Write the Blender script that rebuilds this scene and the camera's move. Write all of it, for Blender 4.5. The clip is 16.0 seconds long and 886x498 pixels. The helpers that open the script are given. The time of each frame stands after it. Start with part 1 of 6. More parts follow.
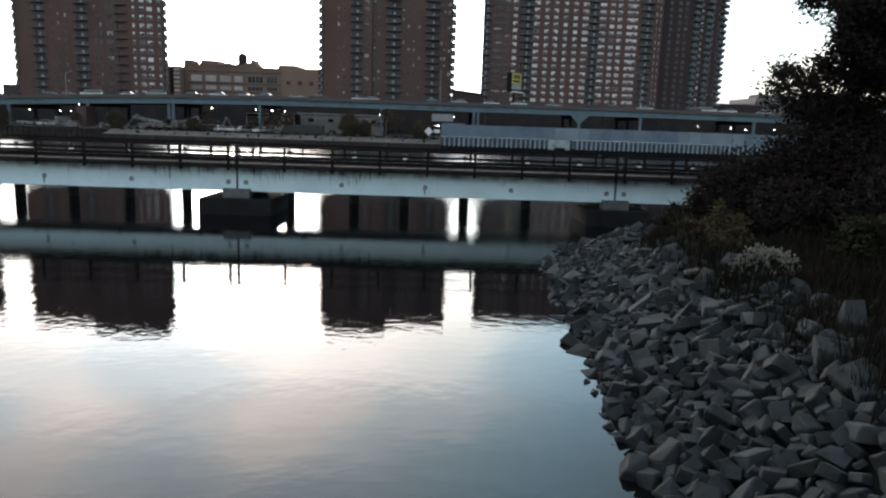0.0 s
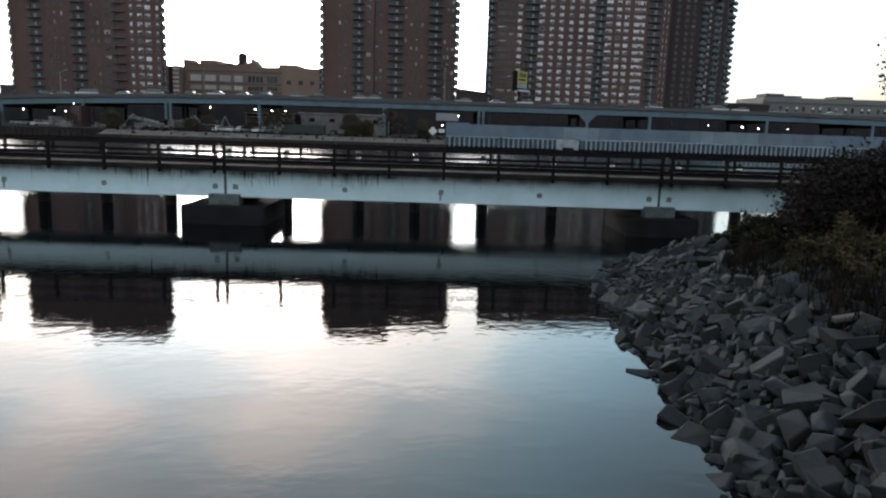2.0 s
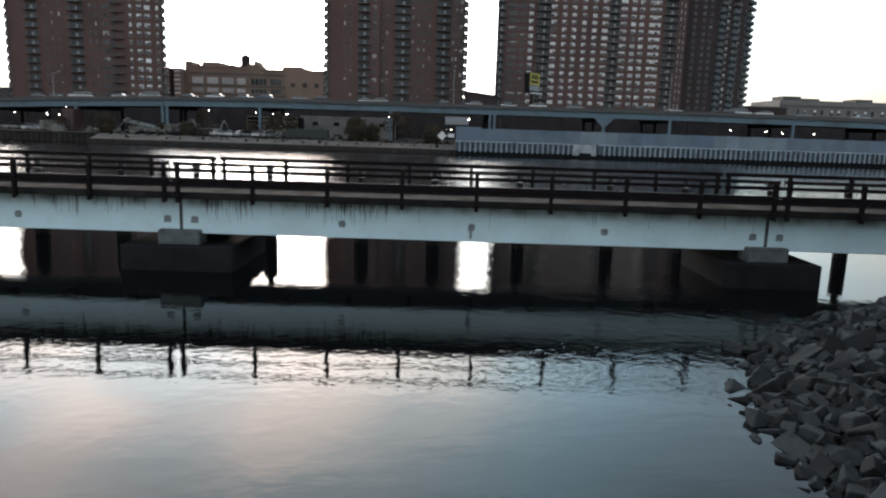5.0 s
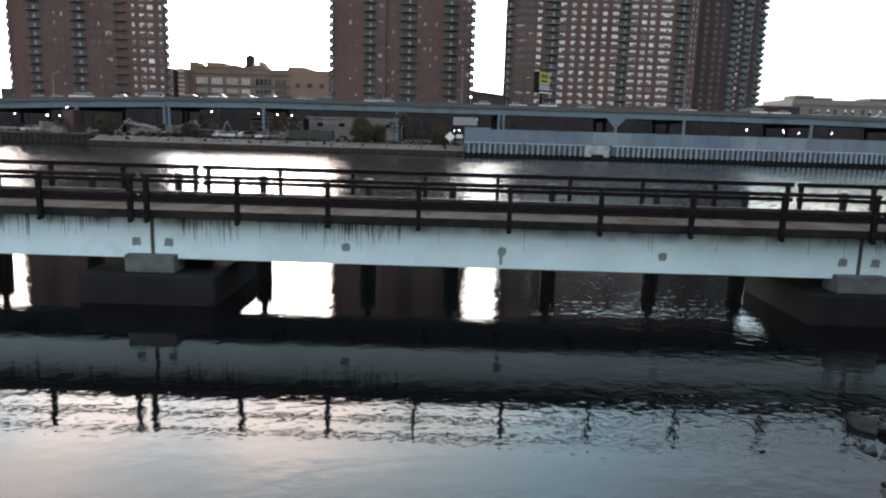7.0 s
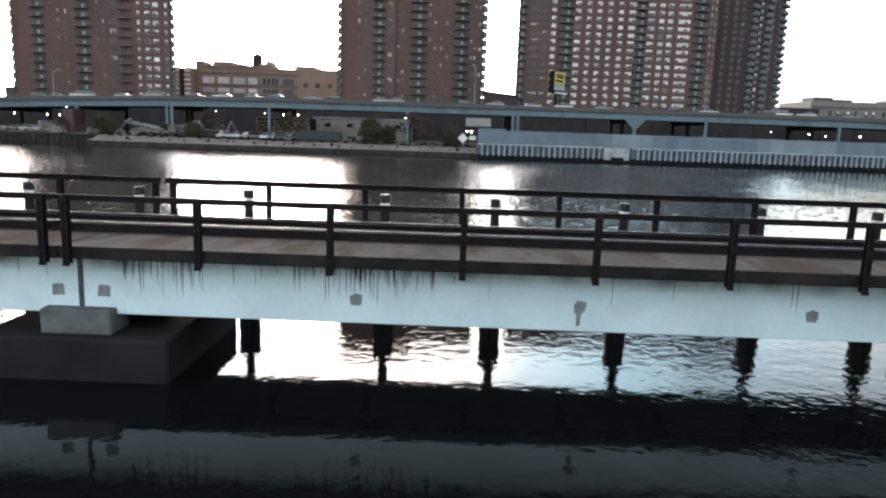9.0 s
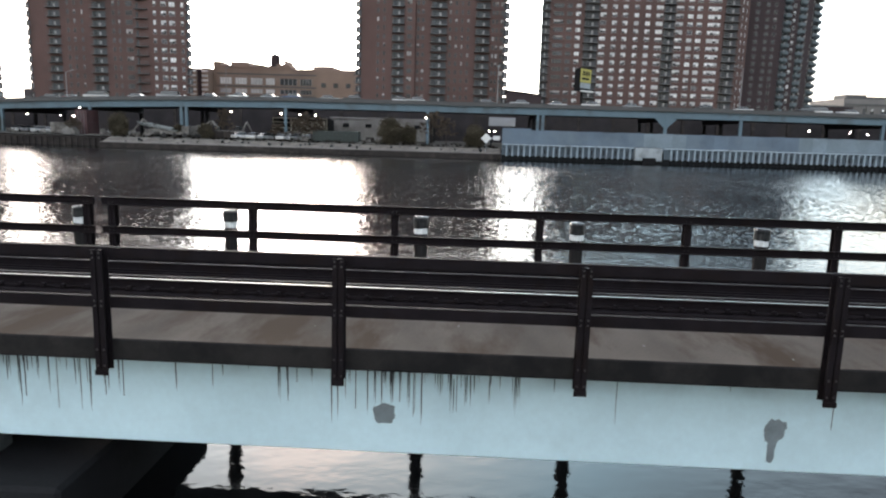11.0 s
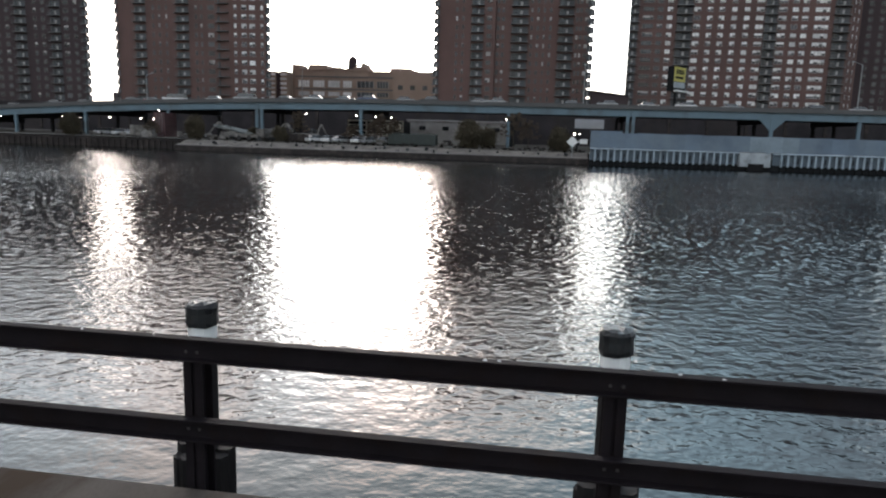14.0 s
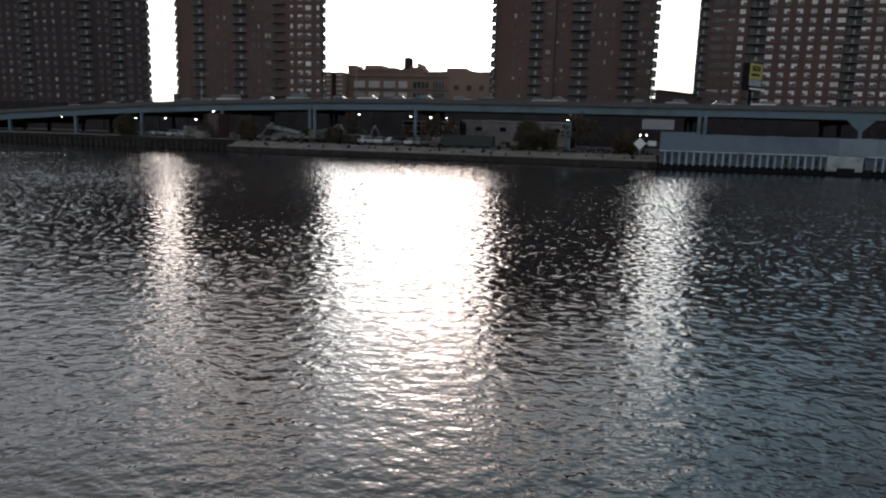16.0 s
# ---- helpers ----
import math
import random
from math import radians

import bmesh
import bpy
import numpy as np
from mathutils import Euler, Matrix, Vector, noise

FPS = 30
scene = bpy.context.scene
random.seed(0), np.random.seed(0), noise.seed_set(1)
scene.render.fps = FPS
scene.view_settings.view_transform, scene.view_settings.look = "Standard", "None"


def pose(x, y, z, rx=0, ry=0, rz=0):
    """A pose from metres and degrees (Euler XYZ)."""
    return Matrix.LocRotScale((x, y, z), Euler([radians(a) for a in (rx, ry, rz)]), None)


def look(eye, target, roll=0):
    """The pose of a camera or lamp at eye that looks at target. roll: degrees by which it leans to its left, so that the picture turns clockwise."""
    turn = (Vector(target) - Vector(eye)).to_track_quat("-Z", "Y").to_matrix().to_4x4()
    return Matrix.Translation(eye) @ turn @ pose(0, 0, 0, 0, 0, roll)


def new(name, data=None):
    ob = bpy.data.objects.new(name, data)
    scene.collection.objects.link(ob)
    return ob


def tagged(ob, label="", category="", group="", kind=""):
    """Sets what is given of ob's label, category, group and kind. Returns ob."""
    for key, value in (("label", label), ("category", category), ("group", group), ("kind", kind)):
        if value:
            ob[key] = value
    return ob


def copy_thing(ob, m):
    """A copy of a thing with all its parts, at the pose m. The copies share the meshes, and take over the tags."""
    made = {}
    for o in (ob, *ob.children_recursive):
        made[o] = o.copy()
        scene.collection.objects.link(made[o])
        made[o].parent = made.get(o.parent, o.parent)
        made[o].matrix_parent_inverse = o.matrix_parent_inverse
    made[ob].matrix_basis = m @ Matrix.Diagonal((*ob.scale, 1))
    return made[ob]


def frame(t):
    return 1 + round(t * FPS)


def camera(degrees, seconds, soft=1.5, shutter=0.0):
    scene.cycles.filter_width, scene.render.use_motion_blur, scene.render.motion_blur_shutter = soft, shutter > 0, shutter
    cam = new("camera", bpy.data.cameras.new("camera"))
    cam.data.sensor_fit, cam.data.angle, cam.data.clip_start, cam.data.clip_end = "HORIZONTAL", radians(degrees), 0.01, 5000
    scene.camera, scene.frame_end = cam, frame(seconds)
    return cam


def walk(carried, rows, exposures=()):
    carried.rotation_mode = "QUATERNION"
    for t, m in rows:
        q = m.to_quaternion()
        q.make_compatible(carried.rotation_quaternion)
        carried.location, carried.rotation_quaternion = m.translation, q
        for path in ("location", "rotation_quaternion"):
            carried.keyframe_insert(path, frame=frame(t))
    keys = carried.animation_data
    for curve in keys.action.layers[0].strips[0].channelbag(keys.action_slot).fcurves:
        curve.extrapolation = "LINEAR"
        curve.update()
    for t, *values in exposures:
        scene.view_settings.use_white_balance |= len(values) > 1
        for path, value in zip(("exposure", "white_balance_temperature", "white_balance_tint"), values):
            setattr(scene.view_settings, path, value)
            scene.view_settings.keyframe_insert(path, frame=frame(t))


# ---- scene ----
cam = camera(65.3, 16.0, soft=2.2)
PATH = [
    (0, (5.316, 0.074, 4.89), (5.344, 2.043, 4.543), 1.9),
    (0.5, (5.122, 0.969, 4.823), (5.149, 2.938, 4.477), 1.8),
    (1, (4.99, 1.884, 4.745), (5.016, 3.854, 4.4), 1.8),
    (1.5, (4.766, 3.398, 4.69), (4.791, 5.368, 4.343), 1.8),
    (2, (4.574, 4.823, 4.66), (4.598, 6.793, 4.314), 1.8),
    (2.5, (4.501, 6.274, 4.643), (4.523, 8.244, 4.298), 1.8),
    (3, (4.352, 8.213, 4.679), (4.372, 10.183, 4.335), 1.9),
    (3.5, (4.225, 9.91, 4.756), (4.242, 11.88, 4.414), 1.9),
    (4, (4.09, 11.033, 4.825), (4.104, 13.004, 4.485), 1.9),
    (6.5, (3.286, 16.405, 5.052), (3.283, 18.376, 4.714), 1.7),
    (7, (3.199, 17.346, 5.037), (3.191, 19.317, 4.699), 1.7),
    (7.5, (3.018, 18.739, 5.066), (3.006, 20.71, 4.727), 1.7),
    (8, (2.755, 20.341, 5.094), (2.737, 22.312, 4.756), 1.8),
    (10.5, (1.542, 27.656, 4.924), (1.48, 29.627, 4.589), 1.8),
    (11, (1.302, 29.108, 4.922), (1.221, 31.078, 4.586), 1.7),
    (11.5, (1.093, 30.327, 4.952), (0.996, 32.296, 4.616), 1.7),
    (12, (0.806, 31.934, 4.93), (0.679, 33.902, 4.594), 1.7),
    (12.5, (0.466, 33.333, 4.876), (0.309, 35.298, 4.54), 1.7),
    (13, (0.184, 34.512, 4.839), (-0.005, 36.474, 4.503), 1.7),
    (13.5, (-0.103, 35.705, 4.813), (-0.333, 37.663, 4.479), 1.7),
    (14, (-0.424, 36.978, 4.878), (-0.714, 38.928, 4.544), 1.7),
    (14.5, (-0.73, 38.202, 4.848), (-1.063, 40.145, 4.512), 1.9),
    (15, (-1.09, 39.79, 4.915), (-1.487, 41.721, 4.579), 1.9),
    (15.5, (-1.45, 41.33, 4.905), (-1.878, 43.255, 4.57), 1.8),
    (16, (-1.80, 42.86, 4.90), (-2.242, 44.78, 4.564), 1.7),
]
walk(cam, [(t, look(eye, target, roll)) for t, eye, target, roll in PATH],
     [(0, 1.38, 6600, 11), (3.5, 1.3, 6700, 12), (6.5, 1.77, 6900, 14), (8, 2.25, 7000, 16), (11, 2.3, 7000, 15), (12.5, 2.2, 7000, 16), (14.5, 1.4, 6900, 15), (16, 0.68, 6900, 17)])

# ---- light ----
SUN_AZ, SUN_EL = radians(-15.5), radians(4.2)      # azimuth from +Y towards +X, height over the horizon
VEIL, VEIL_POWER, VEIL_FRONT, VEIL_BACK, CLEAR, BANK, GLOW = 13.2, 5.0, 0.5, 2.0, 0.75, 0.62, 16.0
VEIL_TINT = ((0.0, (1.0, 1.0, 1.02)), (1.0, (1.0, 0.98, 0.93)), (0.80, (0.93, 1.0, 1.05)), (0.915, (0.68, 1.0, 1.16)), (0.968, (0.88, 1.0, 1.01)))
world = bpy.data.worlds.new("evening_sky")
scene.world = world
world.use_nodes = True
wn, wl = world.node_tree.nodes, world.node_tree.links
wn.clear()
w_out = wn.new("ShaderNodeOutputWorld")
w_bg = wn.new("ShaderNodeBackground")
w_sky = wn.new("ShaderNodeTexSky")
w_sky.sky_type = "NISHITA"
w_sky.sun_disc = False
w_sky.sun_elevation = SUN_EL
w_sky.sun_rotation = SUN_AZ
w_sky.air_density, w_sky.dust_density, w_sky.ozone_density = 1.0, 0.4, 2.0
w_bg.inputs["Strength"].default_value = 0.15
w_tc = wn.new("ShaderNodeTexCoord")
w_sep = wn.new("ShaderNodeSeparateXYZ")
wl.new(w_tc.outputs["Generated"], w_sep.inputs["Vector"])


def w_math(op, a, c, d=None):
    q = wn.new("ShaderNodeMath")
    q.operation = op
    for k, v in enumerate((a, c, d)):
        if isinstance(v, (int, float)):
            q.inputs[k].default_value = v
        elif v is not None:
            wl.new(v, q.inputs[k])
    return q.outputs[0]


def w_range(v, a, c, p, q):
    r = wn.new("ShaderNodeMapRange")
    r.interpolation_type = "SMOOTHSTEP"
    r.inputs["From Min"].default_value, r.inputs["From Max"].default_value = a, c
    r.inputs["To Min"].default_value, r.inputs["To Max"].default_value = p, q
    wl.new(v, r.inputs["Value"])
    return r.outputs[0]


def w_vec(op, a, c):
    q = wn.new("ShaderNodeVectorMath")
    q.operation = op
    wl.new(a, q.inputs[0])
    if isinstance(c, tuple):
        q.inputs[1].default_value = c
    else:
        wl.new(c, q.inputs["Scale" if op == "SCALE" else 1])
    return q.outputs["Value" if op == "DOT_PRODUCT" else "Vector"]


def w_noise(scale, stretch, at, detail):
    mp, t = wn.new("ShaderNodeMapping"), wn.new("ShaderNodeTexNoise")
    mp.inputs["Scale"].default_value, mp.inputs["Location"].default_value = stretch, at
    t.inputs["Scale"].default_value, t.inputs["Detail"].default_value, t.inputs["Roughness"].default_value = scale, detail, 0.45
    wl.new(w_tc.outputs["Generated"], mp.inputs["Vector"])
    wl.new(mp.outputs["Vector"], t.inputs["Vector"])
    return t.outputs["Fac"]


# a thin veil of cloud scatters the light of the low sun forward: bright round it, teal further off, grey-white behind
w_cos = w_vec("DOT_PRODUCT", w_tc.outputs["Generated"], (math.sin(SUN_AZ) * math.cos(SUN_EL), math.cos(SUN_AZ) * math.cos(SUN_EL), math.sin(SUN_EL)))
w_fwd = w_math("MULTIPLY", w_math("POWER", w_math("MAXIMUM", w_cos, 0.0), VEIL_POWER), VEIL)
w_fwd = w_math("MULTIPLY_ADD", w_math("POWER", w_math("MAXIMUM", w_cos, 0.0), 45.0), GLOW, w_fwd)
w_back = w_range(w_sep.outputs["Y"], -0.7, 0.75, VEIL_BACK, VEIL_FRONT)
w_light = w_math("ADD", w_fwd, w_back)
w_tint = wn.new("ShaderNodeValToRGB")
for k, (at, colour) in enumerate(VEIL_TINT):
    e = w_tint.color_ramp.elements[k] if k < 2 else w_tint.color_ramp.elements.new(at)
    e.position, e.color = at, (*colour, 1)
wl.new(w_math("MULTIPLY_ADD", w_cos, 0.5, 0.5), w_tint.inputs["Fac"])
w_east = wn.new("ShaderNodeMix")                     # the teal lies to the east of the sun; the western side stays pale grey
w_east.data_type = "RGBA"
w_east.inputs["A"].default_value = (1.0, 0.99, 0.985, 1)
wl.new(w_math("MULTIPLY", w_range(w_sep.outputs["X"], -0.3, 0.22, 0.25, 1.0), w_range(w_sep.outputs["Z"], 0.06, 0.32, 0.15, 1.0)), w_east.inputs["Factor"])
wl.new(w_tint.outputs["Color"], w_east.inputs["B"])
w_veil = w_vec("SCALE", w_east.outputs["Result"], w_light)
# soft pinkish cloud in the veil, and a greyer bank low along the horizon
w_soft = w_range(w_noise(2.6, (1.0, 1.0, 2.2), (-0.76, -3.11, 1.23), 3.0), 0.48, 0.66, 0.0, 1.0)
w_cloud = wn.new("ShaderNodeMix")
w_cloud.data_type = "RGBA"
w_cloud.inputs["A"].default_value, w_cloud.inputs["B"].default_value = (0.88, 0.95, 0.98, 1), (1.4, 1.23, 1.14, 1)
wl.new(w_soft, w_cloud.inputs["Factor"])
w_veil = w_vec("MULTIPLY", w_veil, w_cloud.outputs["Result"])
w_veil = w_vec("SCALE", w_veil, w_math("MULTIPLY_ADD", w_math("MULTIPLY", w_range(w_sep.outputs["X"], 0.12, 0.5, 0.0, 1.0), w_range(w_sep.outputs["Z"], 0.14, 0.36, 0.0, 1.0)), -0.22, 1.0))
w_veil = w_vec("SCALE", w_veil, w_range(w_noise(2.4, (1.0, 1.0, 9.0), (2.3, 0.7, 0.4), 3.0), 0.4, 0.62, 0.94, 1.08))
w_clear = w_vec("SCALE", w_sky.outputs["Color"], w_math("MULTIPLY", w_range(w_sep.outputs["Z"], 0.0, 0.3, 0.25, 1.0), CLEAR))
w_sum = w_vec("ADD", w_vec("SCALE", w_veil, w_range(w_sep.outputs["Z"], 0.0, 0.2, BANK, 1.0)), w_clear)
wl.new(w_sum, w_bg.inputs["Color"])
wl.new(w_bg.outputs["Background"], w_out.inputs["Surface"])

sun_data = bpy.data.lights.new("sun", "SUN")
sun_data.energy, sun_data.angle, sun_data.color = 0.5, radians(10), (1.0, 0.92, 0.82)
sun = new("sun", sun_data)
sun.matrix_world = look((-60, 200, 60), (-60 - math.sin(SUN_AZ) * 100, 200 - math.cos(SUN_AZ) * 100, 60 - math.tan(SUN_EL) * 100))


# ---- materials ----
def material(name, colour, rough=0.7, metal=0.0, scale=3.0, spread=0.25, fine=40.0, bump=0.2, dist=0.01, stain=None, stain_scale=0.6,
             stain_at=(0.5, 0.7), stretch=(1, 1, 1), random_tint=0.0, spec=0.5):
    """A procedural surface: base colour with two scales of variation, an optional stain colour, and fine relief."""
    m = bpy.data.materials.new(name)
    m.use_nodes = True
    n, l = m.node_tree.nodes, m.node_tree.links
    b = n["Principled BSDF"]
    b.inputs["Metallic"].default_value = metal
    b.inputs["Specular IOR Level"].default_value = spec
    geo = n.new("ShaderNodeNewGeometry")
    mp = n.new("ShaderNodeMapping")
    mp.inputs["Scale"].default_value = stretch
    l.new(geo.outputs["Position"], mp.inputs["Vector"])
    big, small = n.new("ShaderNodeTexNoise"), n.new("ShaderNodeTexNoise")
    big.inputs["Scale"].default_value, big.inputs["Detail"].default_value = scale, 6
    small.inputs["Scale"].default_value, small.inputs["Detail"].default_value = fine, 3
    for q in (big, small):
        l.new(mp.outputs["Vector"], q.inputs["Vector"])
    add = n.new("ShaderNodeMath")
    add.operation = "MULTIPLY_ADD"
    l.new(small.outputs["Fac"], add.inputs[0])
    add.inputs[1].default_value = 0.4
    l.new(big.outputs["Fac"], add.inputs[2])
    rng = n.new("ShaderNodeMapRange")
    rng.inputs["From Min"].default_value, rng.inputs["From Max"].default_value = 0.4, 1.0
    rng.inputs["To Min"].default_value, rng.inputs["To Max"].default_value = 1 - spread, 1 + spread
    l.new(add.outputs[0], rng.inputs["Value"])
    value = rng.outputs[0]
    if random_tint:
        info = n.new("ShaderNodeObjectInfo")
        r2 = n.new("ShaderNodeMapRange")
        r2.inputs["To Min"].default_value, r2.inputs["To Max"].default_value = 1 - random_tint, 1 + random_tint
        both = n.new("ShaderNodeMath")                 # each object, and each piece of a joined mesh, has a tone of its own
        both.operation = "ADD"
        l.new(info.outputs["Random"], both.inputs[0])
        l.new(geo.outputs["Random Per Island"], both.inputs[1])
        part_of = n.new("ShaderNodeMath")
        part_of.operation = "FRACT"
        l.new(both.outputs[0], part_of.inputs[0])
        l.new(part_of.outputs[0], r2.inputs["Value"])
        mul = n.new("ShaderNodeMath")
        mul.operation = "MULTIPLY"
        l.new(value, mul.inputs[0])
        l.new(r2.outputs[0], mul.inputs[1])
        value = mul.outputs[0]
    hsv = n.new("ShaderNodeHueSaturation")
    hsv.inputs["Color"].default_value = (*colour, 1)
    l.new(value, hsv.inputs["Value"])
    col = hsv.outputs["Color"]
    if stain:
        sn = n.new("ShaderNodeTexNoise")
        sn.inputs["Scale"].default_value, sn.inputs["Detail"].default_value, sn.inputs["Roughness"].default_value = stain_scale, 8, 0.65
        l.new(mp.outputs["Vector"], sn.inputs["Vector"])
        sr = n.new("ShaderNodeMapRange")
        sr.inputs["From Min"].default_value, sr.inputs["From Max"].default_value = stain_at
        l.new(sn.outputs["Fac"], sr.inputs["Value"])
        mix = n.new("ShaderNodeMix")
        mix.data_type = "RGBA"
        mix.inputs["B"].default_value = (*stain, 1)
        l.new(sr.outputs[0], mix.inputs["Factor"])
        l.new(col, mix.inputs["A"])
        col = mix.outputs["Result"]
    l.new(col, b.inputs["Base Color"])
    rr = n.new("ShaderNodeMapRange")
    rr.inputs["To Min"].default_value, rr.inputs["To Max"].default_value = max(0.02, rough - 0.12), min(1, rough + 0.12)
    l.new(big.outputs["Fac"], rr.inputs["Value"])
    l.new(rr.outputs[0], b.inputs["Roughness"])
    if bump:
        bp = n.new("ShaderNodeBump")
        bp.inputs["Strength"].default_value, bp.inputs["Distance"].default_value = bump, dist
        l.new(add.outputs[0], bp.inputs["Height"])
        l.new(bp.outputs["Normal"], b.inputs["Normal"])
    return m


def glow(name, colour, strength):
    m = bpy.data.materials.new(name)
    m.use_nodes = True
    b = m.node_tree.nodes["Principled BSDF"]
    b.inputs["Base Color"].default_value = (*colour, 1)
    b.inputs["Emission Color"].default_value = (*colour, 1)
    b.inputs["Emission Strength"].default_value = strength
    return m


def water_material():
    """Dark river water: glassy in the lee of the bridge, ruffled by wind and current on the open river."""
    m = bpy.data.materials.new("river_water")
    m.use_nodes = True
    n, l = m.node_tree.nodes, m.node_tree.links
    b = n["Principled BSDF"]
    b.inputs["Base Color"].default_value = (0.004, 0.0045, 0.005, 1)
    b.inputs["Roughness"].default_value = 0.02
    b.inputs["IOR"].default_value = 1.27
    geo = n.new("ShaderNodeNewGeometry")
    sep = n.new("ShaderNodeSeparateXYZ")
    l.new(geo.outputs["Position"], sep.inputs["Vector"])

    def noise_at(scale, stretch, detail, rough=0.5, turn=0.0):
        mp, t = n.new("ShaderNodeMapping"), n.new("ShaderNodeTexNoise")
        mp.inputs["Scale"].default_value = stretch
        mp.inputs["Rotation"].default_value = (0, 0, turn)
        t.inputs["Scale"].default_value, t.inputs["Detail"].default_value, t.inputs["Roughness"].default_value = scale, detail, rough
        l.new(geo.outputs["Position"], mp.inputs["Vector"])
        l.new(mp.outputs["Vector"], t.inputs["Vector"])
        return t.outputs["Fac"]

    def math2(op, a, c, d=None):
        q = n.new("ShaderNodeMath")
        q.operation = op
        for k, v in enumerate((a, c, d)):
            if v is None:
                continue
            if isinstance(v, (int, float)):
                q.inputs[k].default_value = v
            else:
                l.new(v, q.inputs[k])
        return q.outputs[0]

    wind = n.new("ShaderNodeMapRange")               # ruffled beyond the bridge, calm on this side
    wind.interpolation_type = "SMOOTHSTEP"
    wind.inputs["From Min"].default_value, wind.inputs["From Max"].default_value = 41.0, 55.0
    wind.inputs["To Min"].default_value, wind.inputs["To Max"].default_value = CALM, 1.0
    l.new(sep.outputs["Y"], wind.inputs["Value"])
    cove = n.new("ShaderNodeMapRange")               # calmer where the bank shelters the water
    cove.interpolation_type = "SMOOTHSTEP"
    cove.inputs["From Min"].default_value, cove.inputs["From Max"].default_value = -16.0, -9.0
    cove.inputs["To Min"].default_value, cove.inputs["To Max"].default_value = 1.0, 0.22
    l.new(math2("MULTIPLY_ADD", math2("MAXIMUM", sep.outputs["Y"], 50.0), -0.5, sep.outputs["X"]), cove.inputs["Value"])
    patches = noise_at(0.05, (1, 0.35, 1), 3)
    gust = n.new("ShaderNodeMapRange")
    gust.inputs["From Min"].default_value, gust.inputs["From Max"].default_value = 0.3, 0.7
    gust.inputs["To Min"].default_value, gust.inputs["To Max"].default_value = 0.6, 1.25
    l.new(patches, gust.inputs["Value"])
    swell = noise_at(0.5, (0.8, 1.2, 1), 2, 0.5, 0.35)
    chop = noise_at(2.5, (0.95, 1.05, 1), 2, 0.5, -0.25)
    ripple = noise_at(7.0, (0.95, 1.05, 1), 3, 0.5, 0.15)
    h = math2("MULTIPLY_ADD", swell, 0.05, math2("MULTIPLY_ADD", chop, 0.058, math2("MULTIPLY", ripple, 0.018)))
    lee = n.new("ShaderNodeMapRange")                # a ruffled patch beside the bank, under the bridge
    lee.interpolation_type = "SMOOTHSTEP"
    lee.inputs["From Min"].default_value, lee.inputs["From Max"].default_value = 4.0, 9.0
    lee.inputs["To Min"].default_value, lee.inputs["To Max"].default_value = 0.03, 0.2
    l.new(sep.outputs["X"], lee.inputs["Value"])
    ahead = n.new("ShaderNodeMapRange")
    ahead.interpolation_type = "SMOOTHSTEP"
    ahead.inputs["From Min"].default_value, ahead.inputs["From Max"].default_value = 23.0, 30.0
    l.new(sep.outputs["Y"], ahead.inputs["Value"])
    inner = n.new("ShaderNodeMapRange")
    inner.inputs["From Min"].default_value, inner.inputs["From Max"].default_value = 12.0, 17.0
    inner.inputs["To Min"].default_value, inner.inputs["To Max"].default_value = 1.0, 0.2
    l.new(sep.outputs["X"], inner.inputs["Value"])
    breeze = math2("MULTIPLY_ADD", math2("MULTIPLY", lee.outputs[0], inner.outputs[0]), ahead.outputs[0], math2("MULTIPLY", wind.outputs[0], cove.outputs[0]))
    h = math2("MULTIPLY", h, math2("MULTIPLY", breeze, gust.outputs[0]))
    lull = n.new("ShaderNodeMapRange")               # the open river beyond runs in low, even wavelets
    lull.inputs["From Min"].default_value, lull.inputs["From Max"].default_value = 50.0, 74.0
    lull.inputs["To Min"].default_value, lull.inputs["To Max"].default_value = 1.0, 0.15
    l.new(sep.outputs["Y"], lull.inputs["Value"])
    h = math2("MULTIPLY", h, lull.outputs[0])
    ruffle = n.new("ShaderNodeMapRange")             # wavelets too small to see singly
    ruffle.inputs["From Min"].default_value, ruffle.inputs["From Max"].default_value = 58.0, 110.0
    ruffle.inputs["To Min"].default_value, ruffle.inputs["To Max"].default_value = 0.022, 0.11
    l.new(sep.outputs["Y"], ruffle.inputs["Value"])
    l.new(ruffle.outputs[0], b.inputs["Roughness"])
    bp = n.new("ShaderNodeBump")
    bp.inputs["Strength"].default_value, bp.inputs["Distance"].default_value = 1.0, WAVE
    l.new(h, bp.inputs["Height"])
    # far out the slopes of the wavelets turn the surface directly, long-crested towards the other shore
    def ramp(a, c, p, q):
        r = n.new("ShaderNodeMapRange")
        r.inputs["From Min"].default_value, r.inputs["From Max"].default_value = a, c
        r.inputs["To Min"].default_value, r.inputs["To Max"].default_value = p, q
        l.new(sep.outputs["Y"], r.inputs["Value"])
        return r.outputs[0]

    def vec(op, a, c):
        q = n.new("ShaderNodeVectorMath")
        q.operation = op
        l.new(a, q.inputs[0])
        if isinstance(c, tuple):
            q.inputs[1].default_value = c
        else:
            l.new(c, q.inputs["Scale" if op == "SCALE" else 1])
        return q.outputs["Vector"]

    abreast = n.new("ShaderNodeMapRange")            # the wind lies stronger on the water before the long river wall
    abreast.inputs["From Min"].default_value, abreast.inputs["From Max"].default_value = 3.0, 16.0
    abreast.inputs["To Min"].default_value, abreast.inputs["To Max"].default_value = 1.0, 1.5
    l.new(sep.outputs["X"], abreast.inputs["Value"])
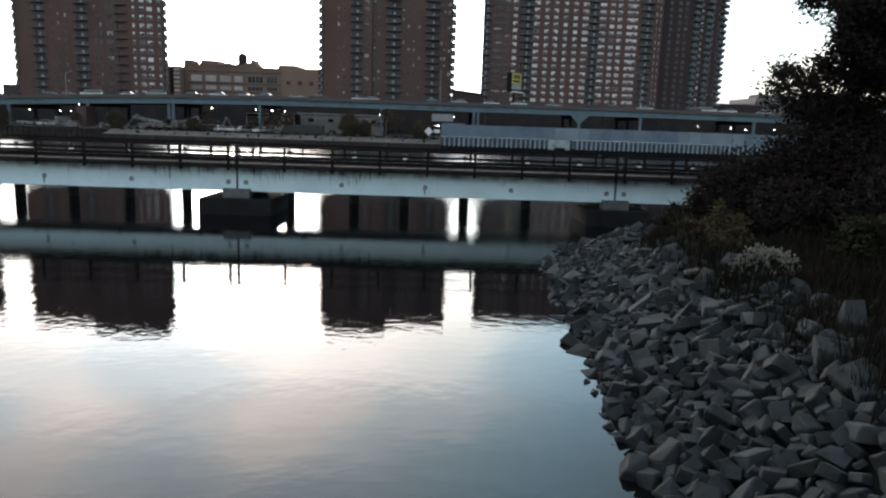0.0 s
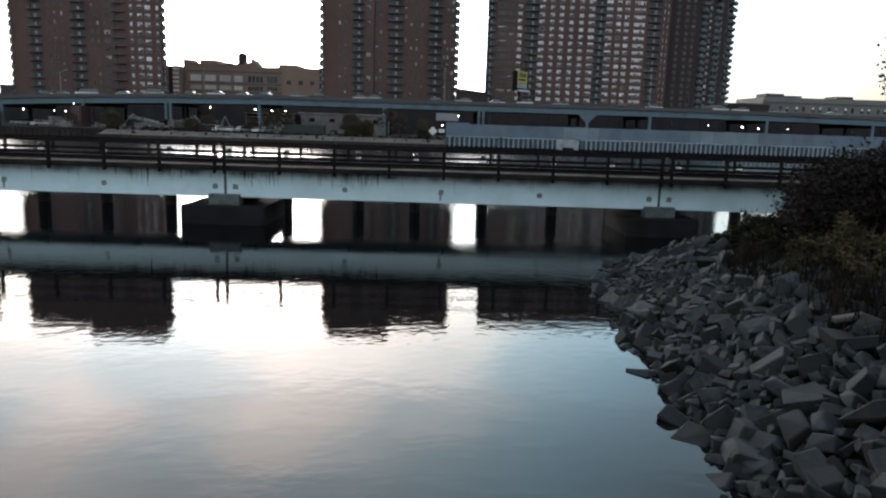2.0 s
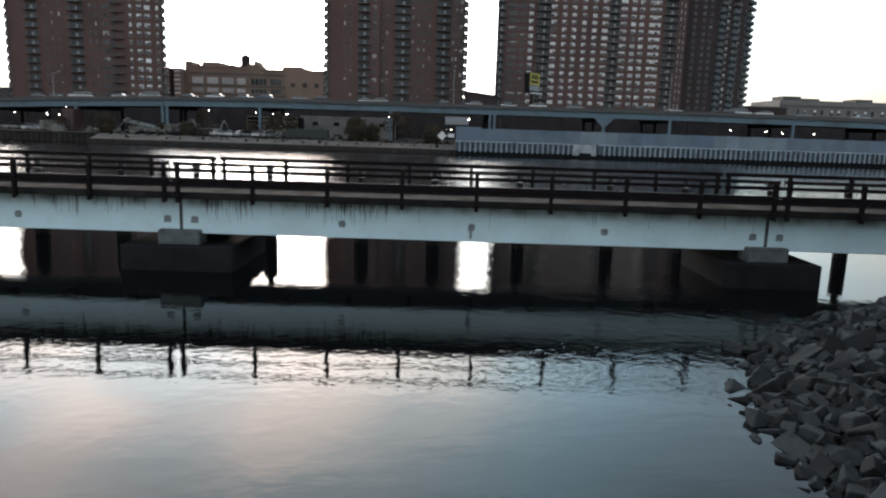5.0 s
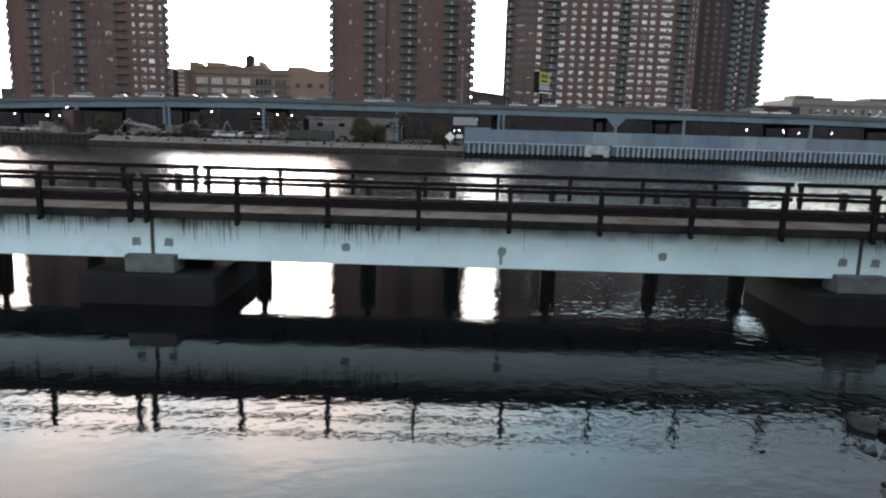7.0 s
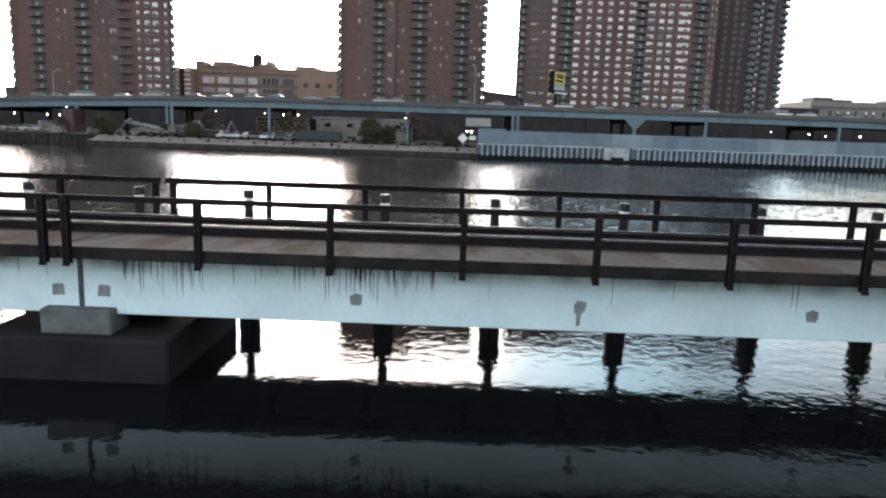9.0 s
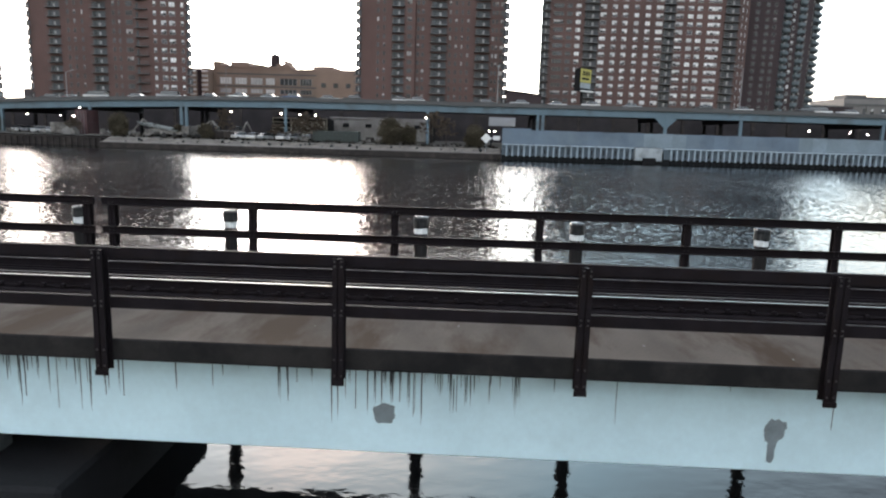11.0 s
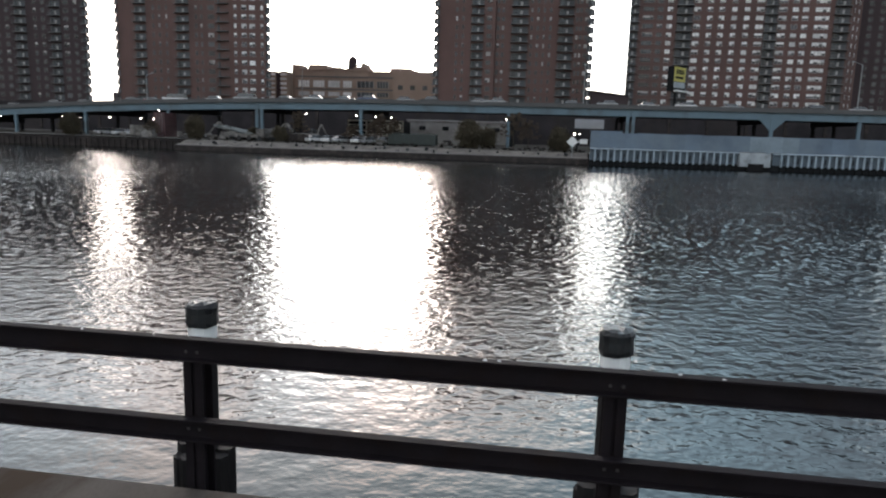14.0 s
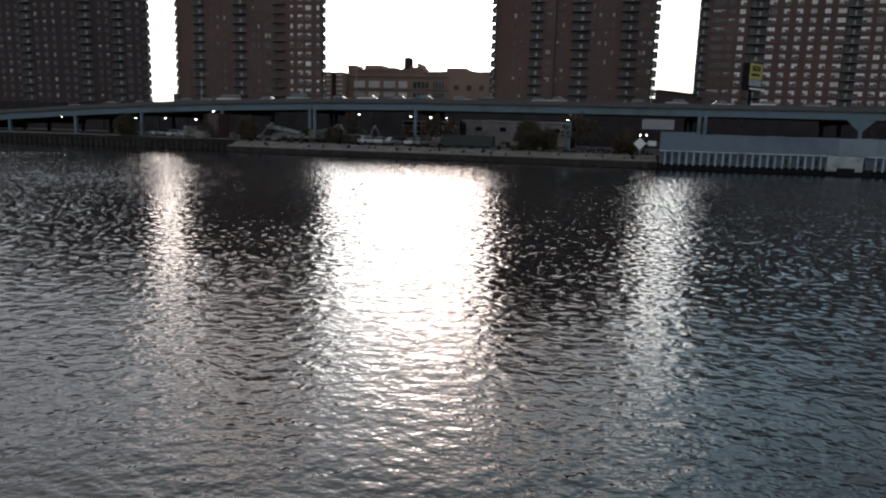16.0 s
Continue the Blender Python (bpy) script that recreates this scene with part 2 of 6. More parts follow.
    gusts = math2("MULTIPLY", math2("MULTIPLY", gust.outputs[0], cove.outputs[0]), abreast.outputs[0])
    normal = bp.outputs["Normal"]
    for stretch, detail, lean, mean, weight in (       # further out only the slopes that face the bridge show
            ((3.6, 3.0, 1.0), 3.0, (1.7, 1.25, 0.0), 0.54, math2("MULTIPLY", ramp(50, 72, 0.0, SLOPE), ramp(95, 125, 1.0, 0.0))),
            ((4.2, 1.3, 1.0), 3.5, (2.8, 1.0, 0.0), 0.58, math2("MULTIPLY", ramp(85, 115, 0.0, SLOPE), ramp(132, 154, 1.0, 0.3)))):
        mp, slope = n.new("ShaderNodeMapping"), n.new("ShaderNodeTexNoise")
        mp.inputs["Scale"].default_value = stretch
        slope.inputs["Scale"].default_value, slope.inputs["Detail"].default_value = 1.0, detail
        l.new(geo.outputs["Position"], mp.inputs["Vector"])
        l.new(mp.outputs["Vector"], slope.inputs["Vector"])
        tilt = vec("MULTIPLY", vec("SUBTRACT", slope.outputs["Color"], (0.5, mean, 0.5)), lean)
        normal = vec("ADD", normal, vec("SCALE", tilt, math2("MULTIPLY", weight, gusts)))
    q = n.new("ShaderNodeVectorMath")
    q.operation = "NORMALIZE"
    l.new(normal, q.inputs[0])
    l.new(q.outputs["Vector"], b.inputs["Normal"])
    return m


def girder_material():
    """Pale blue-white paint, grimy under the deck edge."""
    m = material("girder_paint", (0.57, 0.745, 0.80), 0.55, scale=0.7, spread=0.10, fine=14, bump=0.1, dist=0.004,
                 stain=(0.46, 0.595, 0.63), stain_scale=0.9, stain_at=(0.5, 0.85))
    n, l = m.node_tree.nodes, m.node_tree.links
    b = n["Principled BSDF"]
    old = b.inputs["Base Color"].links[0].from_socket
    geo = n.new("ShaderNodeNewGeometry")
    sep = n.new("ShaderNodeSeparateXYZ")
    l.new(geo.outputs["Position"], sep.inputs["Vector"])

    def along(scale, detail, lean):
        mp, t = n.new("ShaderNodeMapping"), n.new("ShaderNodeTexNoise")
        mp.inputs["Scale"].default_value = (1, 0, lean)
        t.inputs["Scale"].default_value, t.inputs["Detail"].default_value = scale, detail
        l.new(geo.outputs["Position"], mp.inputs["Vector"])
        l.new(mp.outputs["Vector"], t.inputs["Vector"])
        return t.outputs["Fac"]

    def rng(v, a, c, p, q):
        r = n.new("ShaderNodeMapRange")
        r.inputs["From Min"].default_value, r.inputs["From Max"].default_value = a, c
        r.inputs["To Min"].default_value, r.inputs["To Max"].default_value = p, q
        l.new(v, r.inputs["Value"])
        return r.outputs[0]

    def op(kind, a, c):
        q = n.new("ShaderNodeMath")
        q.operation = kind
        for k, v in enumerate((a, c)):
            if isinstance(v, (int, float)):
                q.inputs[k].default_value = v
            else:
                l.new(v, q.inputs[k])
        return q.outputs[0]

    depth = op("SUBTRACT", 2.30, sep.outputs["Z"])
    soot = rng(depth, 0.0, 0.26, 0.85, 0.0)                 # grime washed down from the joint under the deck
    soot = op("MULTIPLY", soot, rng(along(1.3, 6, 0.6), 0.35, 0.7, 0.1, 1.0))
    mix = n.new("ShaderNodeMix")
    mix.data_type = "RGBA"
    mix.inputs["B"].default_value = (0.045, 0.045, 0.05, 1)
    l.new(soot, mix.inputs["Factor"])
    l.new(old, mix.inputs["A"])
    l.new(mix.outputs["Result"], b.inputs["Base Color"])
    return m


CALM, WAVE, SLOPE = 0.06, 1.1, 0.5
M_WATER = water_material()
M_GIRDER = girder_material()
M_DECK = material("deck_concrete", (0.072, 0.061, 0.053), 0.95, spec=0.06, scale=0.9, spread=0.5, fine=60, bump=0.3, stain=(0.042, 0.029, 0.021), stain_scale=0.7, stain_at=(0.46, 0.6), stretch=(1.5, 0.45, 1))
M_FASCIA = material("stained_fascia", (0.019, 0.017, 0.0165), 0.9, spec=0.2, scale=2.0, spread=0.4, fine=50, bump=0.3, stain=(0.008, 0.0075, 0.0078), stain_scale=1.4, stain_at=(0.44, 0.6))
M_TRACKBED = material("track_bed_concrete", (0.035, 0.0295, 0.030), 0.95, spec=0.12, scale=2.5, spread=0.3, fine=70, bump=0.5, stain=(0.022, 0.02, 0.018), stain_scale=1.5)
M_RUST = material("brown_weathered_steel", (0.0115, 0.0092, 0.0106), 0.75, scale=5, spread=0.35, fine=60, bump=0.3, dist=0.004, stain=(0.012, 0.008, 0.0075), stain_scale=3, spec=0.06)
M_RAILHEAD = material("polished_rail_head", (0.32, 0.31, 0.30), 0.45, 1.0, scale=3, spread=0.1, fine=50, bump=0.05, dist=0.002)
M_BOLT = material("bolt_steel", (0.03, 0.027, 0.027), 0.5, 0.3, bump=0)
M_GUARDHEAD = material("guard_rail_head_highlight", (0.045, 0.04, 0.041), 0.65, 0.4, scale=3, spread=0.3, fine=50, bump=0.1, dist=0.002)
M_CHIP = material("pale_stone_chip", (0.19, 0.19, 0.19), 0.9, scale=3, spread=0.6, fine=20, bump=0)
M_RUN = material("black_run_mark", (0.035, 0.036, 0.04), 0.8, scale=6, spread=0.5, fine=30, bump=0, random_tint=0.5)
M_PATCH = material("grey_patch_paint", (0.17, 0.20, 0.215), 0.7, scale=6, spread=0.25, bump=0.1)
M_PIER = material("dark_pier_concrete", (0.0135, 0.014, 0.0155), 0.95, spec=0.15, scale=1.2, spread=0.4, fine=30, bump=0.5, stain=(0.009, 0.009, 0.0095), stain_scale=0.8)
M_JOINT = material("joint_sealant_grey", (0.045, 0.052, 0.056), 0.8, scale=5, spread=0.5, fine=30, bump=0.3, stain=(0.11, 0.125, 0.13), stain_scale=3)
M_CAP = material("bearing_block_concrete", (0.18, 0.20, 0.20), 0.9, scale=2.5, spread=0.25, fine=40, bump=0.4)
M_BEARING = material("mottled_bearing_concrete", (0.09, 0.102, 0.105), 0.9, scale=2.5, spread=0.3, fine=40, bump=0.4, stain=(0.05, 0.055, 0.056), stain_scale=2.2, stain_at=(0.48, 0.66))
M_PILE = material("black_tarred_pile", (0.014, 0.012, 0.012), 0.75, spec=0.15, scale=6, spread=0.4, fine=40, bump=0.5, stretch=(1, 1, 0.2))
M_CAPRUBBER = material("wet_black_cap", (0.012, 0.012, 0.013), 0.35, spec=0.3, scale=9, spread=0.4, fine=50, bump=0.6, dist=0.01)
M_WHITE = material("white_reflective_band", (0.62, 0.62, 0.61), 0.6, scale=8, spread=0.08, bump=0.1, stain=(0.4, 0.4, 0.4), stain_scale=4, stain_at=(0.6, 0.8))
M_ROCK = material("quarry_rock", (0.0155, 0.0185, 0.0205), 0.8, spec=0.3, scale=4, spread=0.35, fine=45, bump=0.6, dist=0.02, stain=(0.010, 0.011, 0.011), stain_scale=3.2, stain_at=(0.48, 0.62), random_tint=0.75)
M_SOIL = material("dark_soil", (0.011, 0.010, 0.009), 0.95, spec=0.1, scale=2, spread=0.4, fine=30, bump=0.6, dist=0.03)
M_GROUND = material("gravel_yard_ground", (0.045, 0.039, 0.034), 0.95, scale=0.3, spread=0.35, fine=6, bump=0.3, dist=0.05, stain=(0.07, 0.07, 0.055), stain_scale=0.08)
M_BANK = material("pale_gravel_bank", (0.092, 0.08, 0.07), 0.95, scale=0.5, spread=0.7, fine=9, bump=0.5, dist=0.05, stain=(0.06, 0.05, 0.04), stain_scale=0.35)
M_QUAY = material("quay_timber_and_edge_shade", (0.028, 0.024, 0.023), 0.9, spec=0.15, scale=0.8, spread=0.35, fine=10, bump=0.4, stain=(0.06, 0.05, 0.045), stain_scale=0.5)
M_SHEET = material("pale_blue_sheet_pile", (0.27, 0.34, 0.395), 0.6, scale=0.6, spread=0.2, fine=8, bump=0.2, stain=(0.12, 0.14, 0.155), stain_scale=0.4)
M_SHEETDARK = material("sheet_pile_recess_shade", (0.062, 0.085, 0.105), 0.75, scale=0.6, spread=0.25, fine=8, bump=0.2)
M_TIDE = material("tide_line_black", (0.010, 0.011, 0.012), 0.8, spec=0.1, scale=1.2, spread=0.4, fine=9, bump=0.2)
M_FENCE = material("blue_grey_windscreen_fence", (0.09, 0.125, 0.165), 0.75, scale=0.25, spread=0.25, fine=3, bump=0.1, stain=(0.12, 0.155, 0.185), stain_scale=0.15, stain_at=(0.45, 0.7), random_tint=0.14)
M_FENCEPALE = material("pale_windscreen_fence", (0.135, 0.175, 0.205), 0.75, scale=0.25, spread=0.3, fine=3, bump=0.1, random_tint=0.14)
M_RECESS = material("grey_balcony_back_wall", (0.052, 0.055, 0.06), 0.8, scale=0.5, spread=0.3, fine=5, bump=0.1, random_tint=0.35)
M_MAROON = material("dull_maroon_paint", (0.06, 0.026, 0.028), 0.7, scale=0.8, spread=0.3, fine=6, bump=0.2, stain=(0.03, 0.02, 0.02), stain_scale=1.0)
M_TARP = material("grey_tarpaulin", (0.12, 0.115, 0.11), 0.8, scale=1.2, spread=0.35, fine=8, bump=0.3, dist=0.03)
M_TEAL = material("pale_teal_steel", (0.082, 0.132, 0.165), 0.6, scale=0.3, spread=0.15, fine=4, bump=0.1, stain=(0.055, 0.07, 0.075), stain_scale=0.2)
M_PARAPET = material("grey_parapet_concrete", (0.066, 0.067, 0.068), 0.85, scale=0.4, spread=0.2, fine=5, bump=0.2)
# dark steel; its near-black colour also carries the shade under decks
M_UNDER = material("dark_and_shaded_steel", (0.022, 0.023, 0.025), 0.85, spec=0.1, scale=0.5, spread=0.3, bump=0.1)
M_BRICK = material("brown_tower_brick", (0.104, 0.064, 0.058), 0.9, spec=0.2, scale=0.12, spread=0.18, fine=3.0, bump=0.15, dist=0.02, stain=(0.075, 0.050, 0.046), stain_scale=0.05)
# darker copy of the tower brick, shade put into its base colour
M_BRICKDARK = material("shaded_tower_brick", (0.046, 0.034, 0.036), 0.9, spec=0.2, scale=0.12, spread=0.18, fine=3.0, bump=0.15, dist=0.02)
# brick colour raised to carry the veiling glare of the low sun
M_BRICKMID = material("glare_lifted_brick", (0.27, 0.195, 0.155), 0.9, scale=0.15, spread=0.2, fine=3.0, bump=0.15)
M_SLAB = material("balcony_concrete", (0.10, 0.10, 0.10), 0.85, scale=0.4, spread=0.2, fine=6, bump=0.1)
M_BALBLUE = material("blue_grey_balcony_panel", (0.07, 0.09, 0.10), 0.7, scale=0.4, spread=0.25, fine=6, bump=0.1)
M_BALCURVE = material("teal_grey_balcony_parapet", (0.085, 0.108, 0.118), 0.7, scale=0.4, spread=0.25, fine=6, bump=0.1)
M_FRAMEDIM = material("dull_window_frame", (0.125, 0.115, 0.11), 0.6, scale=2, spread=0.15, bump=0)
M_OUTFALL = material("whitish_outfall_concrete", (0.26, 0.29, 0.31), 0.85, scale=0.8, spread=0.25, fine=6, bump=0.2, stain=(0.15, 0.17, 0.18), stain_scale=0.7)
M_SHED = material("whitewashed_shed_wall", (0.36, 0.35, 0.345), 0.85, scale=0.3, spread=0.25, fine=5, bump=0.1, stain=(0.2, 0.19, 0.18), stain_scale=0.25)
M_BEIGE = material("pale_beige_stucco", (0.15, 0.142, 0.135), 0.85, scale=0.2, spread=0.2, fine=4, bump=0.1)
M_FRAME = material("pale_window_frame", (0.32, 0.31, 0.305), 0.6, scale=2, spread=0.15, bump=0)
M_GLASS = material("dark_window_glass", (0.03, 0.035, 0.04), 0.25, scale=0.3, spread=0.5, fine=2, bump=0, random_tint=0.6, spec=0.35)
M_BLIND = material("pale_window_blind", (0.58, 0.57, 0.56), 0.7, scale=0.5, spread=0.25, fine=3, bump=0, random_tint=0.35)
M_CURTAIN = material("dull_window_curtain", (0.33, 0.31, 0.30), 0.8, scale=0.5, spread=0.25, fine=3, bump=0, random_tint=0.4)
M_STOREWALL = material("pale_warehouse_wall", (0.21, 0.215, 0.23), 0.8, scale=0.3, spread=0.2, fine=5, bump=0.1, stain=(0.22, 0.22, 0.22), stain_scale=0.2)
M_GREENBOX = material("dark_green_container_paint", (0.016, 0.024, 0.022), 0.6, scale=1, spread=0.2, fine=9, bump=0.1)
M_YELLOW = material("yellow_billboard_face", (0.36, 0.32, 0.08), 0.6, scale=0.8, spread=0.1, bump=0)
M_BLACK = material("black_sign_back", (0.010, 0.010, 0.011), 0.8, spec=0.1, bump=0)
M_STEELPOLE = material("galvanised_pole", (0.20, 0.21, 0.215), 0.5, 0.3, bump=0)
M_TYRE = material("tyre_rubber", (0.02, 0.02, 0.02), 0.85, bump=0)
M_CARGLASS = material("car_glass", (0.02, 0.021, 0.023), 0.25, bump=0, spec=0.8)
CARS = [material("car_paint_" + c, v, 0.3, 0.2, scale=2, spread=0.05, bump=0) for c, v in
        (("white", (0.48, 0.48, 0.48)), ("silver", (0.26, 0.27, 0.275)), ("black", (0.03, 0.03, 0.033)), ("blue", (0.06, 0.09, 0.16)), ("red", (0.25, 0.03, 0.03)))]
M_LAMP = glow("lamp_glow", (1.0, 0.93, 0.82), 9.0)
M_MACHINE = material("dull_grey_machine_paint", (0.15, 0.14, 0.13), 0.7, scale=0.9, spread=0.5, fine=7, bump=0.2, stain=(0.05, 0.045, 0.04), stain_scale=0.8, stain_at=(0.42, 0.62))
M_BROWNWALL = material("brown_stone_wall", (0.028, 0.025, 0.027), 0.95, spec=0.1, scale=0.2, spread=0.4, fine=3, bump=0.4, dist=0.04, stain=(0.036, 0.031, 0.03), stain_scale=0.12)
M_TWIG = material("dry_brown_twig", (0.075, 0.058, 0.045), 0.95, spec=0.1, scale=0.4, spread=0.4, fine=3, bump=0)
M_BARK = material("dark_bark", (0.05, 0.04, 0.033), 0.95, scale=6, spread=0.4, fine=40, bump=0.7, dist=0.02, stretch=(1, 1, 0.3))
M_LEAF = material("autumn_dark_leaf", (0.019, 0.0150, 0.0135), 0.9, spec=0.08, scale=1.5, spread=0.25, fine=8, bump=0, stain=(0.021, 0.0145, 0.012), stain_scale=0.5)
M_SHRUB = material("dull_green_shrub_leaf", (0.017, 0.018, 0.010), 0.9, spec=0.1, scale=1.5, spread=0.5, fine=8, bump=0, stain=(0.03, 0.023, 0.013), stain_scale=0.7)
M_WEED = material("dry_weed_stalk", (0.019, 0.014, 0.010), 0.9, spec=0.1, scale=2, spread=0.5, fine=9, bump=0, stain=(0.010, 0.010, 0.007), stain_scale=0.8, stain_at=(0.40, 0.55))
M_YARD = material("dull_olive_scrub_leaf", (0.066, 0.056, 0.040), 0.9, spec=0.1, scale=0.4, spread=0.4, fine=3, bump=0, stain=(0.055, 0.048, 0.034), stain_scale=0.3)
M_OLIVE = material("golden_olive_leaf", (0.052, 0.041, 0.021), 0.9, spec=0.1, scale=1.5, spread=0.5, fine=8, bump=0, stain=(0.032, 0.034, 0.016), stain_scale=0.9)
M_FLUFF = material("pale_seed_head", (0.20, 0.19, 0.16), 0.95, scale=5, spread=0.3, fine=30, bump=0)


# ---- building helpers ----
def box(bm, x0, x1, y0, y1, z0, z1, bevel=0.0):
    made = bmesh.ops.create_cube(bm, size=1.0)
    for v in made["verts"]:
        v.co = Vector(((x0 + x1) / 2 + v.co.x * (x1 - x0), (y0 + y1) / 2 + v.co.y * (y1 - y0), (z0 + z1) / 2 + v.co.z * (z1 - z0)))
    if bevel:
        edges = {e for v in made["verts"] for e in v.link_edges}
        bmesh.ops.bevel(bm, geom=list(edges), offset=bevel, segments=1, affect="EDGES")


def prism(bm, pts, z0, z1):
    """An upright prism on a plan polygon (counter-clockwise)."""
    low = [bm.verts.new((x, y, z0)) for x, y in pts]
    top = [bm.verts.new((x, y, z1)) for x, y in pts]
    k = len(pts)
    for i in range(k):
        bm.faces.new((low[i], low[(i + 1) % k], top[(i + 1) % k], top[i]))
    bm.faces.new(top)
    bm.faces.new(low[::-1])


def tube(bm, a, b, r0, r1=None, sides=8):
    """A tapered round bar from a to b."""
    a, b = Vector(a), Vector(b)
    r1 = r0 if r1 is None else r1
    way = (b - a)
    q = way.to_track_quat("Z", "Y").to_matrix()
    rings = []
    for p, r in ((a, r0), (b, r1)):
        rings.append([bm.verts.new(p + q @ Vector((r * math.cos(2 * math.pi * i / sides), r * math.sin(2 * math.pi * i / sides), 0))) for i in range(sides)])
    for i in range(sides):
        j = (i + 1) % sides
        bm.faces.new((rings[0][i], rings[0][j], rings[1][j], rings[1][i]))
    bm.faces.new(rings[0][::-1])
    bm.faces.new(rings[1])


def mesh_of(name, bm, *materials):
    me = bpy.data.meshes.new(name)
    bm.normal_update()
    bm.to_mesh(me)
    bm.free()
    for m in materials:
        me.materials.append(m)
    return me


def part(name, bm, mats, parent, label="", at=None):
    """Links a bmesh, or a mesh that is shared, as one object under a thing or a part."""
    if isinstance(bm, bmesh.types.BMesh):
        bm = mesh_of(name, bm, *(mats if isinstance(mats, (list, tuple)) else (mats,)))
    ob = new(name, bm)
    ob.parent = parent
    if at is not None:
        ob.matrix_basis = at if isinstance(at, Matrix) else Matrix.Translation(at)
    if label:
        tagged(ob, label)
    return ob


def thing(name, label, category, at=(0, 0, 0), group="", kind="", turn=0.0):
    ob = new(name)
    ob.matrix_basis = pose(*at, 0, 0, turn)
    return tagged(ob, label, category, group, kind)


def solid(name, bm, mats, label, category, at=(0, 0, 0), group="", kind=""):
    """A thing that is one mesh."""
    ob = new(name, mesh_of(name, bm, *(mats if isinstance(mats, (list, tuple)) else (mats,))))
    ob.matrix_basis = Matrix.Translation(at)
    return tagged(ob, label, category, group, kind)


def mark(bm):
    """Notes the faces that a mesh has so far."""
    lay = bm.faces.layers.int.get("done") or bm.faces.layers.int.new("done")
    for f in bm.faces:
        f[lay] = 1
    return lay


def set_material(bm, lay, index):
    """Gives the faces made since the last mark() that material slot."""
    for f in bm.faces:
        if not lay or not f[lay]:
            f.material_index = index


def lattice(bm, xs, zs, y0, y1):
    """One connected frame of flat bars: xs and zs bound the bars and the openings in turn, beginning with a bar."""
    verts = {}

    def at(i, j):
        if (i, j) not in verts:
            verts[i, j] = bm.verts.new((xs[i], y0, zs[j]))
        return verts[i, j]

    made = [bm.faces.new((at(i, j), at(i + 1, j), at(i + 1, j + 1), at(i, j + 1))) for i in range(len(xs) - 1) for j in range(len(zs) - 1) if i % 2 == 0 or j % 2 == 0]
    out = bmesh.ops.extrude_face_region(bm, geom=made)
    for v in out["geom"]:
        if isinstance(v, bmesh.types.BMVert):
            v.co.y = y1
    bmesh.ops.recalc_face_normals(bm, faces=bm.faces[:])


# ---- water, ground and banks ----
bm = bmesh.new()
bmesh.ops.create_grid(bm, x_segments=4, y_segments=4, size=1500)
solid("water", bm, M_WATER, "dark rippled river water reflecting the evening sky", "river", kind="structure")

SHORE = [(8.2, -400), (8.2, -30), (8.3, 8), (8.8, 16), (9.1, 21), (9.6, 25.5), (11.2, 29.5), (14, 31.8), (18.8, 34.2), (26, 38), (38, 43), (70, 56), (200, 80), (1200, 120)]


def shore_x(y):
    """The waterline of the near bank, as x at a given y."""
    for (xa, ya), (xb, yb) in zip(SHORE, SHORE[1:]):
        if ya <= y <= yb:
            return xa + (xb - xa) * (y - ya) / (yb - ya)
    return SHORE[0][0]


def bank_z(d, y=0.0):
    """Height of the near bank at d metres in from the waterline; it flattens towards the point."""
    f = 1 - 0.45 * min(1, max(0, (y - 19) / 6))
    if d < 3.2:
        return -0.25 + d * 0.62 * f
    return -0.25 + f * (1.98 + (d - 3.2) * 0.17 if d < 9 else 2.97 + (d - 9) * 0.02)


bm = bmesh.new()
rows = []
for y in [-400, -100, -40] + [-20 + 1.6 * i for i in range(39)] + [44.9, 55, 79, 119]:
    rows.append([])
    for d in (-2.5, 0, 0.8, 1.6, 2.4, 3.2, 4.2, 5.5, 7, 9, 12, 18, 40, 300, 1300):
        jit = 0.12 * noise.noise((y * 0.7, d * 0.9, 3)) if 0 < d < 20 else 0
        rows[-1].append(bm.verts.new((shore_x(y) + d, y, (bank_z(d, y) if d >= 0 else -1.8) + jit)))
for a, b in zip(rows, rows[1:]):
    for i in range(len(a) - 1):
        bm.faces.new((a[i], a[i + 1], b[i + 1], b[i]))
solid("near_bank", bm, M_SOIL, "dark soil river bank rising behind the rocks", "bank", kind="structure")

# the far shore: a gravel bank between two sheet-pile quays, and the ground behind it up to the horizon
bm = bmesh.new()
prof = [(-2600, 166.6), (-71.0, 166.6), (-70.9, 160.6), (6.2, 160.2), (6.3, 157.2), (400, 176), (2600, 190)]
front = [bm.verts.new((x, y + (0.6 if k not in (2, 3) else 4.2), 2.0)) for k, (x, y) in enumerate(prof)]
back = [bm.verts.new((x, 4600, 2.0)) for x, y in prof]
for i in range(len(prof) - 1):
    bm.faces.new((front[i], front[i + 1], back[i + 1], back[i]))
solid("ground", bm, M_GROUND, "grey gravel and dirt ground of the far shore", "ground", kind="structure")

bm = bmesh.new()
strips = []
for i in range(60):
    x = -70.95 + i * (77.2 / 59)
    w = noise.noise((x * 0.13, 1.7, 0)) * 0.35
    strips.append([bm.verts.new(c) for c in ((x, 160.2 + w, -1.5), (x, 160.25 + w, 0.9 + 0.12 * noise.noise((x * 0.8, 4, 0))), (x, 160.6 + w, 1.0), (x, 162.4 + w * 2, 1.3 + 0.2 * noise.noise((x * 0.4, 8, 0))),
                                             (x, 164.2 + w, 1.85 + 0.15 * noise.noise((x * 0.3, 2, 0))), (x, 165.3, 1.98))])
